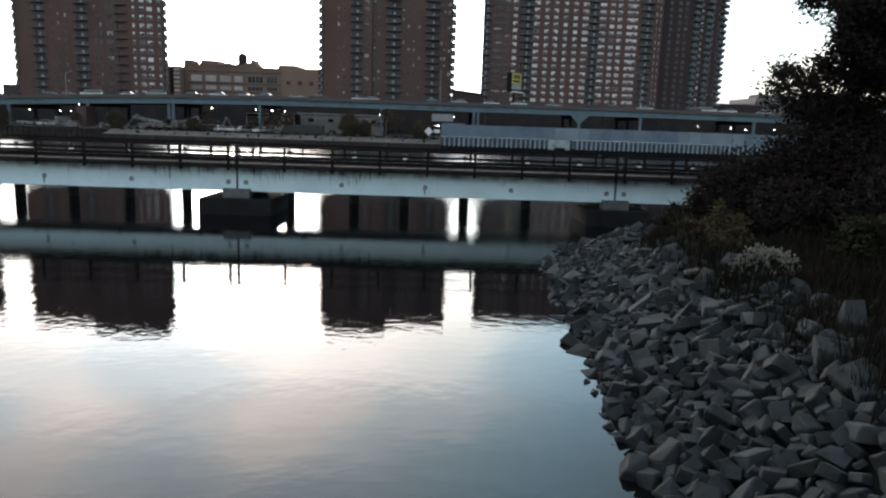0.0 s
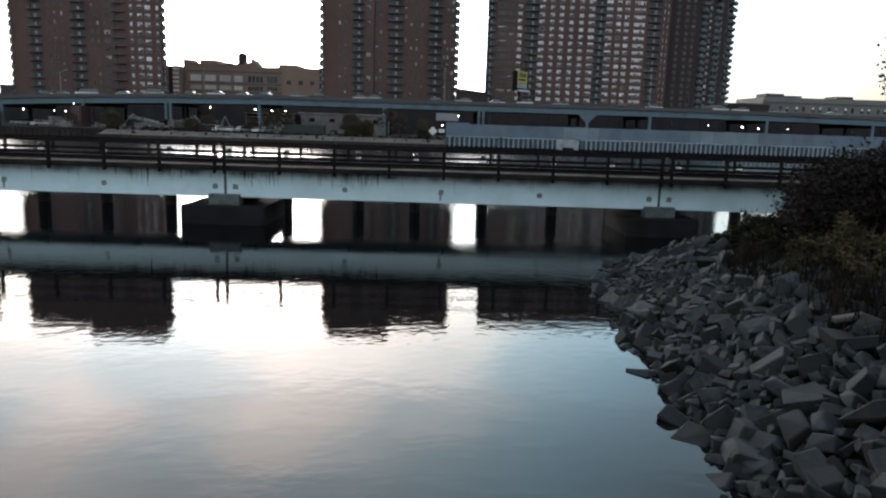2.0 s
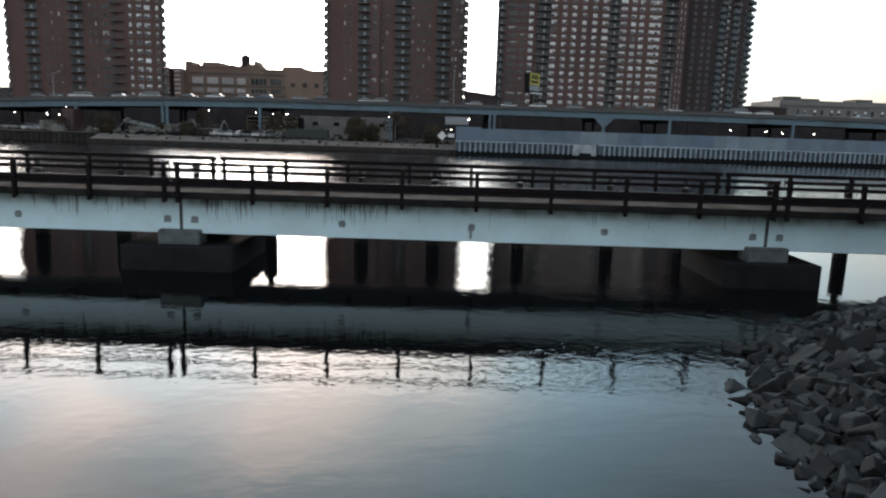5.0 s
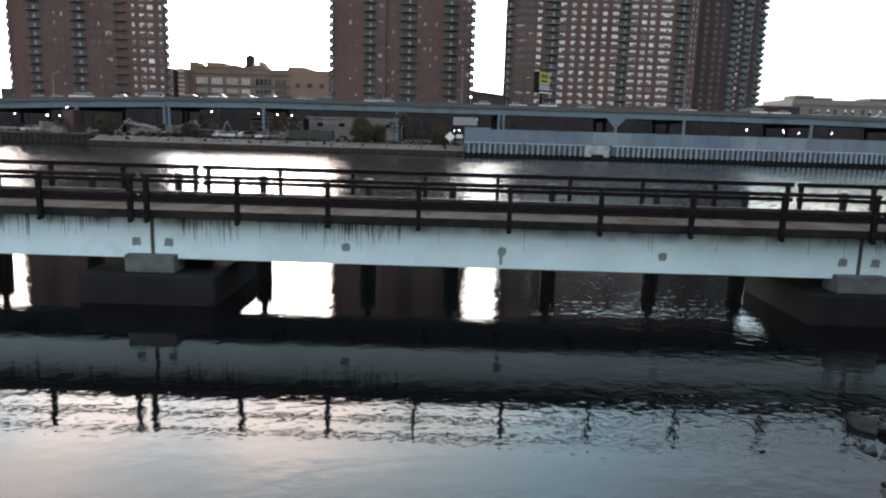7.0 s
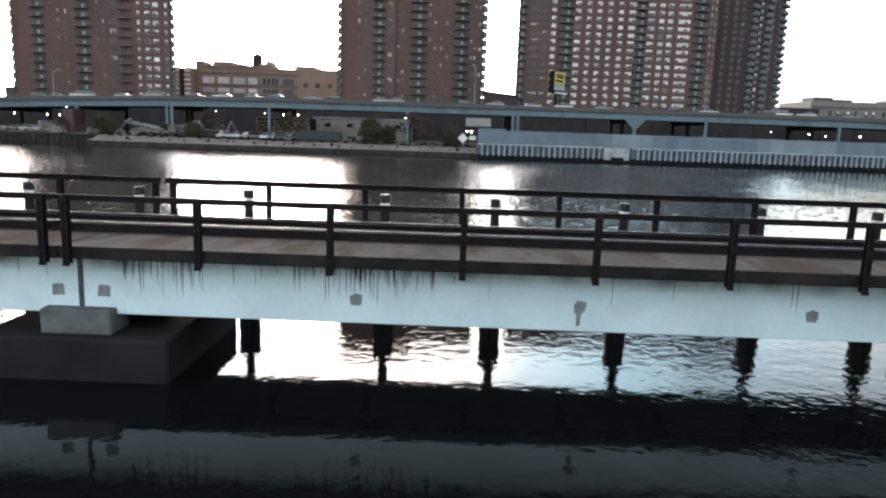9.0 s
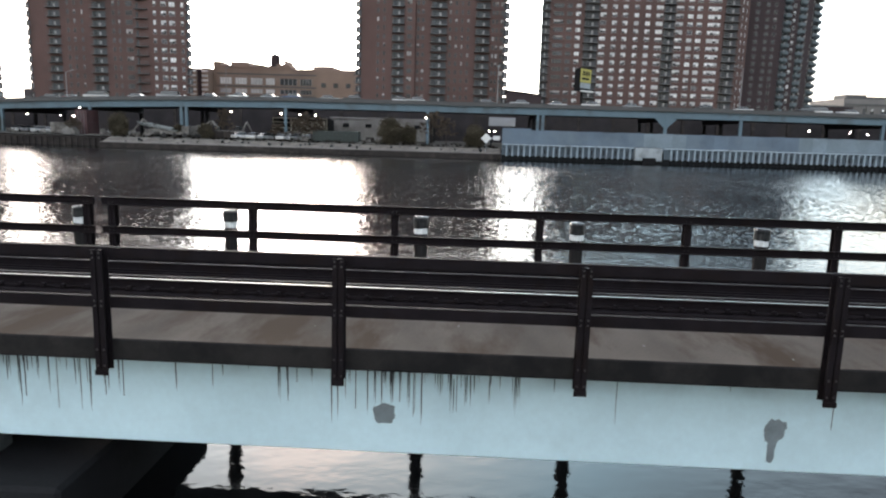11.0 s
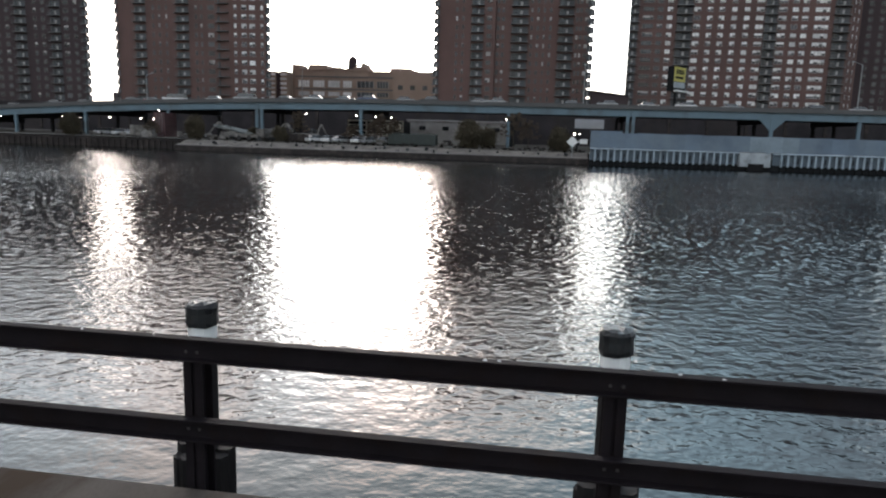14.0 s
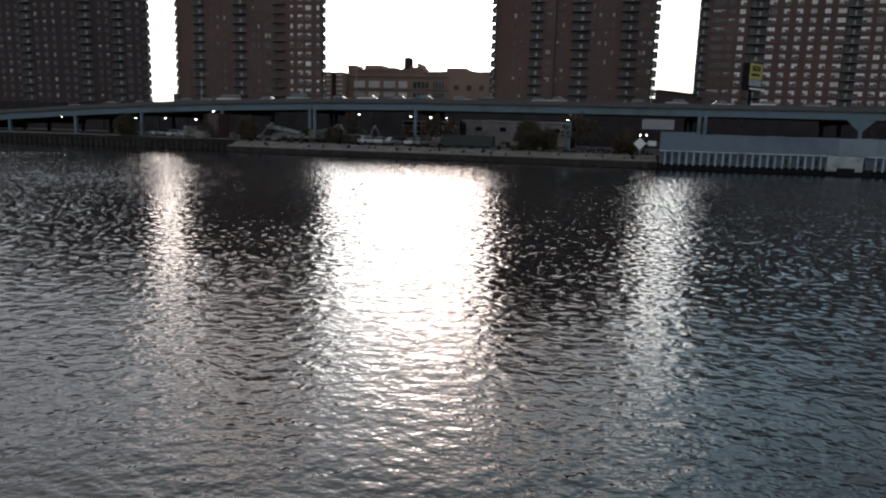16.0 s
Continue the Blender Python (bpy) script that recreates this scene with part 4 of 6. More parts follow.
for x in COLS:
    pairs = (-0.55, 0.55) if x in (-63.4, 15.3) else (0,)
    # front columns teal; those behind have shade put into their colour
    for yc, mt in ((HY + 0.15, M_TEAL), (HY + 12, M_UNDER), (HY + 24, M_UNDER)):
        for dx in pairs:
            bm = bmesh.new()
            for s in (-1, 1):
                box(bm, x + dx - 0.3, x + dx + 0.3, yc + s * 0.28 - 0.03, yc + s * 0.28 + 0.03, 1.9, 9.05 + sag(x))
            box(bm, x + dx - 0.04, x + dx + 0.04, yc - 0.25, yc + 0.25, 1.9, 9.05 + sag(x))
            if x == 42.2 and yc < HY + 1:
                for s in (-1, 1):
                    v = [bm.verts.new((x + s * q, yc + w, z)) for w in (-0.2, 0.2) for q, z in ((0.3, 9.0), (2.4, 9.0), (0.3, 6.9))]
                    bm.faces.new(v[:3]), bm.faces.new(v[3:])
                    for i in range(3):
                        bm.faces.new((v[i], v[(i + 1) % 3], v[3 + (i + 1) % 3], v[3 + i]))
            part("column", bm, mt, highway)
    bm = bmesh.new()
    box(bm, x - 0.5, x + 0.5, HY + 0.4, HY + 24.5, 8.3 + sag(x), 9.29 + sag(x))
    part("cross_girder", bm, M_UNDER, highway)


# ---- towers ----
def window_parts(w, h, panes, blind, bars, variant):
    """Meshes of a window: glass, frame, and a blind drawn over part of each pane."""
    t = 0.09
    glass = bmesh.new()
    box(glass, -w / 2, w / 2, -0.05, 0.0, 0, h)
    frame_bm = bmesh.new()
    xs = [-w / 2, -w / 2 + t]
    for i in range(1, panes):
        xs += [-w / 2 + w * i / panes - t / 2, -w / 2 + w * i / panes + t / 2]
    lattice(frame_bm, xs + [w / 2 - t, w / 2], [0, t, h * 0.5 - t / 2, h * 0.5 + t / 2, h - t, h], -0.12, -0.052)
    out = [mesh_of("window", glass, M_GLASS), mesh_of("window_frame", frame_bm, bars), None]
    if blind:
        bm = bmesh.new()
        for i in range(panes):
            drop = blind * (0.5 if (i + variant) % 3 == 0 else 1.0)
            box(bm, -w / 2 + w * i / panes + t / 2, -w / 2 + w * (i + 1) / panes - t / 2, -0.085, -0.054, h * (1 - drop), h - t)
        out[2] = mesh_of("blind", bm, M_BLIND if bars is M_FRAME else M_CURTAIN)
    return out


def balcony_parts(w, mt):
    """Meshes of a balcony: slab, barred railing, the glazed door behind and a flat grey panel for the recess round it.
    """
    slab = bmesh.new()
    box(slab, -w / 2, w / 2, -1.5, 0, -0.2, 0.0, 0.02)
    rail = bmesh.new()
    xs = []
    for i in range(5):
        x = -w / 2 + 0.03 + i * (w - 0.06) / 4
        xs += [x - 0.02, x + 0.02]
    lattice(rail, xs, [0.001, 0.03, 0.82, 0.88], -1.48, -1.43)
    door = bmesh.new()
    box(door, -w * 0.38, -w * 0.16, -0.06, -0.002, 0.05, 1.95)
    pane = bmesh.new()
    box(pane, w * 0.0, w * 0.13, -0.12, -0.002, 0.25, 1.35)
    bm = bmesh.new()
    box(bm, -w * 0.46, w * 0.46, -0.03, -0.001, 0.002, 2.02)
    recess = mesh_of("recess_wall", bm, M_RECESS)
    if mt is M_BALCURVE:
        slab, rail = bmesh.new(), bmesh.new()
        arc = [(-w / 2 * math.cos(math.pi * i / 10), -1.45 * math.sin(math.pi * i / 10) ** 0.7) for i in range(11)]
        prism(slab, arc, -0.18, 0.0)
        low = [slab.verts.new((x * 0.6, y * 0.45, -0.75)) for x, y in arc]
        top = [slab.verts.new((x * 0.9, y * 0.9, -0.181)) for x, y in arc]
        for i in range(10):
            slab.faces.new((low[i], low[i + 1], top[i + 1], top[i]))
        slab.faces.new(low[::-1])
        rings = [[rail.verts.new((x * q, y * q, z)) for q, z in ((0.99, 0.002), (0.99, 0.85), (0.94, 0.85), (0.94, 0.002))] for x, y in arc]
        for p, q in zip(rings, rings[1:]):
            for j in range(3):
                rail.faces.new((p[j], q[j], q[j + 1], p[j + 1]))
        return mesh_of("balcony", slab, M_BALBLUE), mesh_of("balcony_parapet", rail, mt), mesh_of("balcony_door", door, M_GLASS), mesh_of("side_panel", pane, M_FRAME), recess
    return mesh_of("balcony", slab, M_SLAB), mesh_of("balcony_railing", rail, mt), mesh_of("balcony_door", door, M_GLASS), mesh_of("side_panel", pane, M_FRAME), recess


WINDOWS, BALCONIES = {}, {}


def facade(tower, x, y, turn, floor, z0, z1, wins, bals, mt=M_BALBLUE, lit=0.6, kinds=(0.35, 0.55, 0.9), z_parts=50.0):
    """Windows (offset, width, panes) and balcony stacks (offset, width) on one wall, floor by floor.
    The storeys up to z_parts are single pieces; those above are joined."""
    base = pose(x, y, 0, 0, 0, turn)
    high = bmesh.new()
    k, z = 0, z0
    while z + floor <= z1:
        for off, w, panes in wins:
            kind = random.choice(kinds) if random.random() < lit else 0.0
            variant = random.randrange(3)
            key = (round(w, 2), panes, kind, floor, lit > 0.5, variant)
            if key not in WINDOWS:
                WINDOWS[key] = window_parts(w, floor * 0.52, panes, kind, M_FRAME if lit > 0.5 else M_FRAMEDIM, variant)
            at = base @ Matrix.Translation((off, 0, z + floor * 0.3))
            if z < z_parts:
                glass, bars, blind = WINDOWS[key]
                win = part("window", glass, None, tower, at=at)
                part("window_frame", bars, None, win)
                if blind:
                    part("blind", blind, None, win)
            else:
                box(high, off - w / 2, off + w / 2, -0.06, 0.0, z + floor * 0.3, z + floor * 0.82)
        for off, w in bals:
            key = (round(w, 2), mt.name)
            if key not in BALCONIES:
                BALCONIES[key] = balcony_parts(w, mt)
            if z < z_parts:
                slab, rail, door, bars, recess = BALCONIES[key]
                bal = part("balcony", slab, None, tower, at=base @ Matrix.Translation((off, 0, z)))
                part("balcony_railing", rail, None, bal)
                part("balcony_door", door, None, bal)
                part("side_panel", bars, None, bal)
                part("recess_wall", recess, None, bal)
            else:
                box(high, off - w / 2, off + w / 2, -1.5, 0, z - 0.2, z if mt is not M_BALCURVE else z + 0.9)
        z += floor
        k += 1
    if high.faces:
        ob = part("upper_storey", high, M_SLAB, tower, at=base)
        tagged(ob, kind="stuff")
    else:
        high.free()


def tower_body(tower, pts, z1, mt=M_BRICK, steps=()):
    bm = bmesh.new()
    prism(bm, pts, 1.9, z1)
    part("wall", bm, mt, tower)
    for p, za in steps:
        bm = bmesh.new()
        prism(bm, p, z1, za)
        part("roof_house", bm, mt, tower)


# tower with broad windowed front and bluish balconies round its far corner
t3 = thing("apartment_tower", "brown brick tower with rows of pale windows and stacked balconies", "apartment tower", (0, 0, 0), group="riverside apartment towers")
tower_body(t3, [(20.6, 251), (80.1, 251), (84.6, 256), (88, 285), (24.5, 285)], 67)
facade(t3, 0, 251, 0, 2.36, 9.4, 66, [(31.5, 1.5, 2), (39.0, 1.9, 2), (42.5, 1.45, 2), (45.7, 1.5, 2), (49.1, 1.4, 2), (52.5, 1.5, 2), (56.0, 2.1, 2),
                                       (62.0, 2.2, 2), (65.3, 1.6, 2), (68.0, 1.6, 2), (72.4, 3.8, 4)], [(35.6, 4.6), (59.0, 3.6), (77.6, 4.3)], M_SLAB, 0.97, kinds=(0.55, 0.9, 0.9, 0.75))
facade(t3, 0, 251, 0, 2.36, 9.4, 66, [(25.5, 3.0, 3), (28.8, 1.6, 2)], [(21.6, 2.6)], lit=0.25, kinds=(0.35, 0.55))
facade(t3, 80.1, 251, math.degrees(math.atan2(5, 4.5)), 2.36, 9.4, 66, [(1.6, 0.6, 1), (4.4, 0.6, 1)], [], lit=0.9)
t3b = thing("apartment_tower", "dark brown tower with curved stacks of blue-grey balconies", "apartment tower", (0, 0, 0), group="riverside apartment towers")
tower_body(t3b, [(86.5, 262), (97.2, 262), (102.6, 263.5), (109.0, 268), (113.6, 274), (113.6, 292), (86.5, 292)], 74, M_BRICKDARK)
facade(t3b, 0, 262, 0, 2.28, 9.6, 73, [(89.3, 1.1, 2), (92.5, 1.1, 2), (94.9, 1.0, 1)], [], lit=0.12)
facade(t3b, 97.2, 262, 15.5, 2.28, 9.6, 73, [(4.2, 0.9, 1)], [(1.6, 2.6)], M_BALCURVE, 0.7)
facade(t3b, 102.6, 263.5, 35.1, 2.28, 9.6, 73, [(4.6, 1.1, 2)], [(1.9, 2.8)], M_BALCURVE, 0.3)
facade(t3b, 109.0, 268, 52.5, 2.28, 9.6, 73, [(0.6, 1.0, 1)], [(3.6, 3.0), (7.0, 2.2)], M_BALCURVE, 0.3)

low = thing("low_hall", "low dark brown hall with a sloping roof between two towers", "building", (0, 0, 0))
bm = bmesh.new()
v = [bm.verts.new(c) for y in (240, 250) for c in ((10.3, y, 1.9), (20.5, y, 1.9), (20.5, y, 16.1), (10.3, y, 17.2))]
for q in ((0, 1, 2, 3), (7, 6, 5, 4), (0, 4, 5, 1), (1, 5, 6, 2), (3, 7, 4, 0)):
    bm.faces.new([v[i] for i in q])
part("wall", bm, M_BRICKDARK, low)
bm = bmesh.new()
v = [bm.verts.new(c) for y in (239.6, 250.3) for c in ((10.0, y, 17.25), (20.55, y, 16.12), (20.55, y, 16.45), (10.0, y, 17.6))]
for q in ((0, 1, 2, 3), (7, 6, 5, 4), (0, 4, 5, 1), (1, 5, 6, 2), (2, 6, 7, 3), (3, 7, 4, 0)):
    bm.faces.new([v[i] for i in q])
part("roof", bm, M_UNDER, low)

t2 = thing("apartment_tower", "tall brown brick apartment tower with narrow balcony stacks and small windows", "apartment tower", (0, 0, 0), group="riverside apartment towers")
tower_body(t2, [(-39.6, 272), (-27.8, 269.5), (-20, 269.5), (-20, 271), (10.2, 271), (10.2, 300), (-39.6, 300)], 75, M_BRICK, [([(-38, 274), (-14, 274), (-14, 296), (-38, 296)], 80)])
facade(t2, 0, 269.5, 0, 2.8, 9.2, 71, [(-22.0, 1.6, 2)], [(-25.8, 4.2)], lit=0.15)
facade(t2, 0, 271, 0, 2.8, 9.2, 71, [(-19.2, 0.9, 1), (-17.6, 0.9, 1), (-8.4, 0.8, 1), (-6.4, 0.9, 1), (-4.4, 0.7, 1), (-2.4, 0.8, 1), (6.0, 0.8, 1), (7.2, 0.8, 1), (9.0, 1.2, 2)], [(-12.2, 5.6), (2.5, 5.0), (10.4, 2.2)], lit=0.2, kinds=(0.55, 0.9, 0.75))
facade(t2, -39.6, 272, math.degrees(math.atan2(-2.5, 11.8)), 2.8, 9.2, 71, [(7.0, 0.8, 1), (9.2, 0.8, 1)], [(0.0, 2.2)], lit=0.15)

t1 = thing("apartment_tower", "brown brick tower with balcony stacks and windows at one end", "apartment tower", (0, 0, 0), group="riverside apartment towers")
tower_body(t1, [(-152.6, 268), (-146, 265.5), (-113.2, 265.5), (-107.6, 264.5), (-96.2, 266.5), (-112, 296), (-152.6, 296)], 77, M_BRICK, [([(-130, 270), (-100, 270), (-112, 292), (-130, 292)], 82)])
facade(t1, 0, 265.5, 0, 3.0, 9.2, 69, [(-137.1, 0.8, 1), (-134.8, 0.8, 1), (-132.2, 0.7, 1), (-121.4, 0.9, 1), (-119.4, 0.7, 1), (-116.0, 2.3, 3)], [(-141.9, 4.4), (-126.4, 5.0), (-111.6, 4.6)], lit=0.2, kinds=(0.55, 0.9, 0.75))
facade(t1, -107.6, 264.5, math.degrees(math.atan2(2, 11.4)), 3.0, 9.2, 69, [(0.7, 0.9, 1), (3.6, 1.7, 2), (6.3, 1.9, 2), (9.6, 0.9, 1)], [(11.6, 1.8)], lit=0.85)
facade(t1, -152.6, 268, math.degrees(math.atan2(-2.5, 6.6)), 3.0, 9.2, 69, [], [(0.2, 2.0)], lit=0.3)

t0 = thing("apartment_tower", "tall dark brown brick apartment tower with many small windows", "apartment tower", (0, 0, 0), group="riverside apartment towers")
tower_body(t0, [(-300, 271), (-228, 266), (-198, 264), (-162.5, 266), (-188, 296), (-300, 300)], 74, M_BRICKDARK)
facade(t0, -198, 264, math.degrees(math.atan2(2, 35.5)), 2.9, 9.2, 73, [(2.5, 1.4, 2), (6.0, 1.4, 2), (16.5, 1.0, 1), (19.5, 1.2, 2), (28.0, 1.8, 2), (31.5, 1.2, 2)], [(11.0, 4.6), (24.0, 4.0), (35.2, 2.4)], lit=0.25)
facade(t0, -228, 266, math.degrees(math.atan2(-2, 30)), 2.9, 9.2, 73, [(3, 1.4, 2), (7, 1.4, 2), (11, 1.4, 2), (20, 1.4, 2), (24, 1.4, 2), (28, 1.2, 2)], [(15.5, 4.4)], lit=0.5)

# broad brick building in the gap, with a strip of windows and a roof tank
mid = thing("brick_school_building", "broad orange-brown brick building with a window strip and roof tank", "building", (0, 330, 0))
bm = bmesh.new()
box(bm, -110.6, -78.3, 0, 40, 1.9, 29.4)
part("wall", bm, M_BRICKMID, mid)
bm = bmesh.new()
box(bm, -78.2, -66.6, 0, 40, 1.9, 28.7)
part("wall", bm, M_BRICKMID, mid)
bm = bmesh.new()
box(bm, -66.5, -49.3, -4, 38, 1.9, 29.0)
part("wing", bm, M_BRICKMID, mid)
bm = bmesh.new()
box(bm, -110.8, -78.2, -0.5, 0.4, 29.4, 30.0)
box(bm, -78.1, -66.6, -0.5, 0.4, 28.7, 29.2)
part("cornice", bm, M_BRICKMID, mid)
bm = bmesh.new()
box(bm, -112.8, -109.4, 2, 12, 1.9, 31.8)
part("stair_tower", bm, M_BRICKMID, mid)
bm = bmesh.new()
tube(bm, (-88.5, 12, 31.4), (-88.5, 12, 35.4), 2.05, 2.05, 14)
tube(bm, (-88.5, 12, 35.4), (-88.5, 12, 36.6), 2.15, 0.2, 14)
box(bm, -90.6, -86.4, 9.8, 14.2, 29.4, 31.4)
part("roof_tank", bm, M_BRICKDARK, mid, "round wooden roof water tank")
for xa, xb, za, zb in ((-106.6, -98.4, 29.4, 32.2), (-95.0, -92.4, 29.4, 31.2), (-86.2, -80.6, 29.4, 31.6), (-83.0, -82.0, 31.6, 33.2), (-70.2, -61.4, 29.0, 31.2), (-60.6, -58.4, 29.0, 30.2)):
    bm = bmesh.new()
    box(bm, xa, xb, 6, 18, za, zb, 0.05)
    part("roof_house", bm, M_BRICKMID, mid)
for k, (xa, xb) in enumerate(((-109.0, -104.2), (-102.4, -97.5), (-95.7, -90.7), (-89.1, -85.4), (-83.0, -75.8), (-74.3, -69.4))):
    for za, zb in ((22.3, 25.0), (18.6, 20.4)):
        bm = bmesh.new()
        box(bm, -(xb - xa) / 2, (xb - xa) / 2, -0.25, -0.02, za, zb)
        for q in range(5):
            x = -(xb - xa) / 2 + q * (xb - xa) / 4
            n0 = mark(bm)
            box(bm, x - 0.09, x + 0.09, -0.4, -0.252, za - 0.1, zb + 0.1)
            set_material(bm, n0, 1)
        part("window_strip", bm, (M_BLIND if k < 4 else M_GLASS, M_FRAME), mid, at=((xa + xb) / 2, 0, 0))
for z in (17.4, 21.2, 26.4):
    bm = bmesh.new()
    box(bm, -110.4, -66.8, -0.3, -0.01, z, z + 0.5)
    part("string_course", bm, M_SLAB, mid)
for k in range(3):
    bm = bmesh.new()
    box(bm, -1.0, 1.0, -0.2, -0.02, 21.6, 23.4)
    part("window", bm, M_GLASS, mid, at=(-63.4 + k * 5.2, -4, 0))
flats = thing("striped_apartment_block", "low brick block with pale balcony bands beside the broad brick building", "building", (0, 326, 0))
for xa, xb in ((-121.2, -118.0), (-115.6, -112.9)):
    bm = bmesh.new()
    box(bm, xa, xb, 0, 20, 1.9, 28.4)
    part("wall", bm, M_BRICKMID, flats)
    for k in range(7):
        bm = bmesh.new()
        box(bm, xa + 0.1, xb - 0.1, -0.6, -0.01, 15.2 + k * 1.9, 16.1 + k * 1.9)
        part("balcony_band", bm, M_BLIND, flats)
bm = bmesh.new()
box(bm, -117.99, -115.61, 1.0, 20, 1.9, 28.2)
part("stair_core", bm, M_BRICKDARK, flats)

# low long buildings further along
low = thing("long_low_building", "long grey-brown flat-roofed building with a plant house on its roof", "building", (0, 330, 0))
bm = bmesh.new()
box(bm, 154, 300, 0, 50, 1.9, 20.6)
part("wall", bm, M_BEIGE, low)
bm = bmesh.new()
box(bm, 158.4, 296, 9, 40, 20.6, 23.7)
part("upper_storey", bm, M_BEIGE, low)
for xa, xb, zb in ((161.8, 170.2, 25.7), (170.4, 179.0, 24.9), (196, 204, 25.2)):
    bm = bmesh.new()
    box(bm, xa, xb, 14, 25, 23.7, zb, 0.05)
    part("plant_house", bm, M_PARAPET, low)
bm = bmesh.new()
box(bm, 153.8, 300, -0.35, 0.1, 20.6, 21.1)
part("cornice", bm, M_SLAB, low, "pale stone cornice")
for i in range(26):
    bm = bmesh.new()
    box(bm, -0.55, 0.55, -0.2, -0.02, 17.0, 19.2)
    n0 = mark(bm)
    box(bm, -0.5, 0.5, -0.24, -0.21, 18.1, 19.1)
    set_material(bm, n0, 1)
    part("window", bm, (M_GLASS, M_BLIND if i % 3 else M_GLASS), low, at=(162.4 + (i // 2) * 7.6 + (i % 2) * 3.2, 0, 0))
for k in range(18):
    bm = bmesh.new()
    box(bm, -0.35, 0.35, -0.25, -0.01, 1.9, 20.4)
    part("pier_strip", bm, M_BEIGE, low, at=(156 + k * 7.6, 0, 0))
bm = bmesh.new()
tube(bm, (172.2, 18, 24.9), (172.2, 18, 28.6), 0.12, 0.06, 6)
part("mast", bm, M_STEELPOLE, low)
side = thing("low_brick_building", "low dark brick building beside the long flat-roofed one", "building", (0, 322, 0))
bm = bmesh.new()
box(bm, 130, 153.6, 0, 20, 1.9, 19.2)
part("wall", bm, M_BRICKDARK, side)
bm = bmesh.new()
box(bm, 129.8, 153.8, -0.3, 0.2, 19.2, 19.7)
part("cornice", bm, M_SLAB, side)

gap = thing("low_dark_building", "low dark flat-roofed building between two towers", "building", (0, 300, 0))
bm = bmesh.new()
box(bm, 9, 45, 0, 30, 1.9, 16.5)
box(bm, 9, 20, -2, 30, 1.9, 18.0)
part("wall", bm, M_BRICKDARK, gap)
for i in range(6):
    bm = bmesh.new()
    box(bm, -0.9, 0.9, -0.15, -0.02, 13.0, 14.6)
    part("window", bm, M_GLASS, gap, at=(21.5 + i * 3.6, 0, 0))
gapw = thing("low_white_building", "low pale building with a roof tank between two towers", "building", (0, 320, 0))
bm = bmesh.new()
box(bm, -190, -172, 0, 30, 1.9, 17.5)
box(bm, -184, -176, 4, 20, 17.5, 19.0)
part("wall", bm, M_STOREWALL, gapw)
bm = bmesh.new()
tube(bm, (-186.5, 8, 17.5), (-186.5, 8, 21.5), 1.4, 1.4, 10)
part("roof_tank", bm, M_BRICKDARK, gapw)
far = thing("distant_block_row", "row of distant grey-brown blocks along the skyline", "buildings", (0, 600, 0))
for i in range(60):
    bm = bmesh.new()
    x = -900 + i * 31 + random.uniform(-6, 6)
    box(bm, x, x + random.uniform(22, 34), 0, 40, 1.9, random.uniform(11, 24))
    part("block", bm, random.choice((M_BRICKDARK, M_PARAPET, M_BRICK)), far)


# ---- vehicles, lamps and signs on and under the highway ----
def car_model(paint, length=4.3, width=1.8, height=1.45, van=False):
    car = thing("car", "parked passenger car", "car")
    h0 = height * (0.62 if not van else 0.55)
    bm = bmesh.new()
    box(bm, -length / 2, length / 2, -width / 2, width / 2, 0.28, h0, 0.12)
    part("body", bm, paint, car)
    bm = bmesh.new()
    a, b, c, d = (-0.42, 0.26, -0.28, 0.12) if not van else (-0.49, 0.34, -0.47, 0.24)
    v = [bm.verts.new((length * x, s * width * w, z)) for x, w, z in ((a, 0.46, h0), (b, 0.46, h0), (d, 0.40, height), (c, 0.40, height)) for s in (-1, 1)]
    for q in ((0, 2, 4, 6), (3, 1, 7, 5), (2, 3, 5, 4), (1, 0, 6, 7), (6, 4, 5, 7), (0, 1, 3, 2)):
        bm.faces.new([v[i] for i in q])
    bm.normal_update()
    bmesh.ops.recalc_face_normals(bm, faces=bm.faces[:])
    for f in bm.faces:
        f.material_index = 0 if abs(f.normal.z) > 0.85 else 1
    part("cabin", bm, (paint, M_CARGLASS), car, "glazed cabin")
    for x in (-0.31, 0.31):
        for s in (-1, 1):
            bm = bmesh.new()
            tube(bm, (length * x, s * width * 0.4, 0.33), (length * x, s * width * 0.5, 0.33), 0.33, 0.33, 12)
            part("wheel", bm, M_TYRE, car)
    return car


models = [car_model(p) for p in CARS]
vans = [car_model(CARS[0], 5.4, 1.9, 1.9, True), car_model(CARS[1], 5.0, 1.9, 1.8, True)]
spots = [(-98, 0, 2), (-94.5, 0, -1), (-87, 1, 0), (-78.5, 0, 0), (-69.8, 1, 1), (-61, 0, 2), (-53.5, 0, 0), (-47, 0, 1), (-41, 0, 3), (-33, 0, 1), (-27, 0, 2), (-16, 0, 0), (-12.5, 0, 1), (4, 0, 2),
         (11, 0, 1), (20, 0, 0), (27, 0, 0), (37, 0, 1), (52, 0, 2), (62, 0, 0), (74, 0, 2), (79, 1, 0), (83.6, 0, 0), (95, 0, 1), (108, 0, 1), (-112, 0, 0), (-118, 0, 2), (-131, 0, 1)]
NAMES = ["white", "silver", "black", "dark blue", "red"]
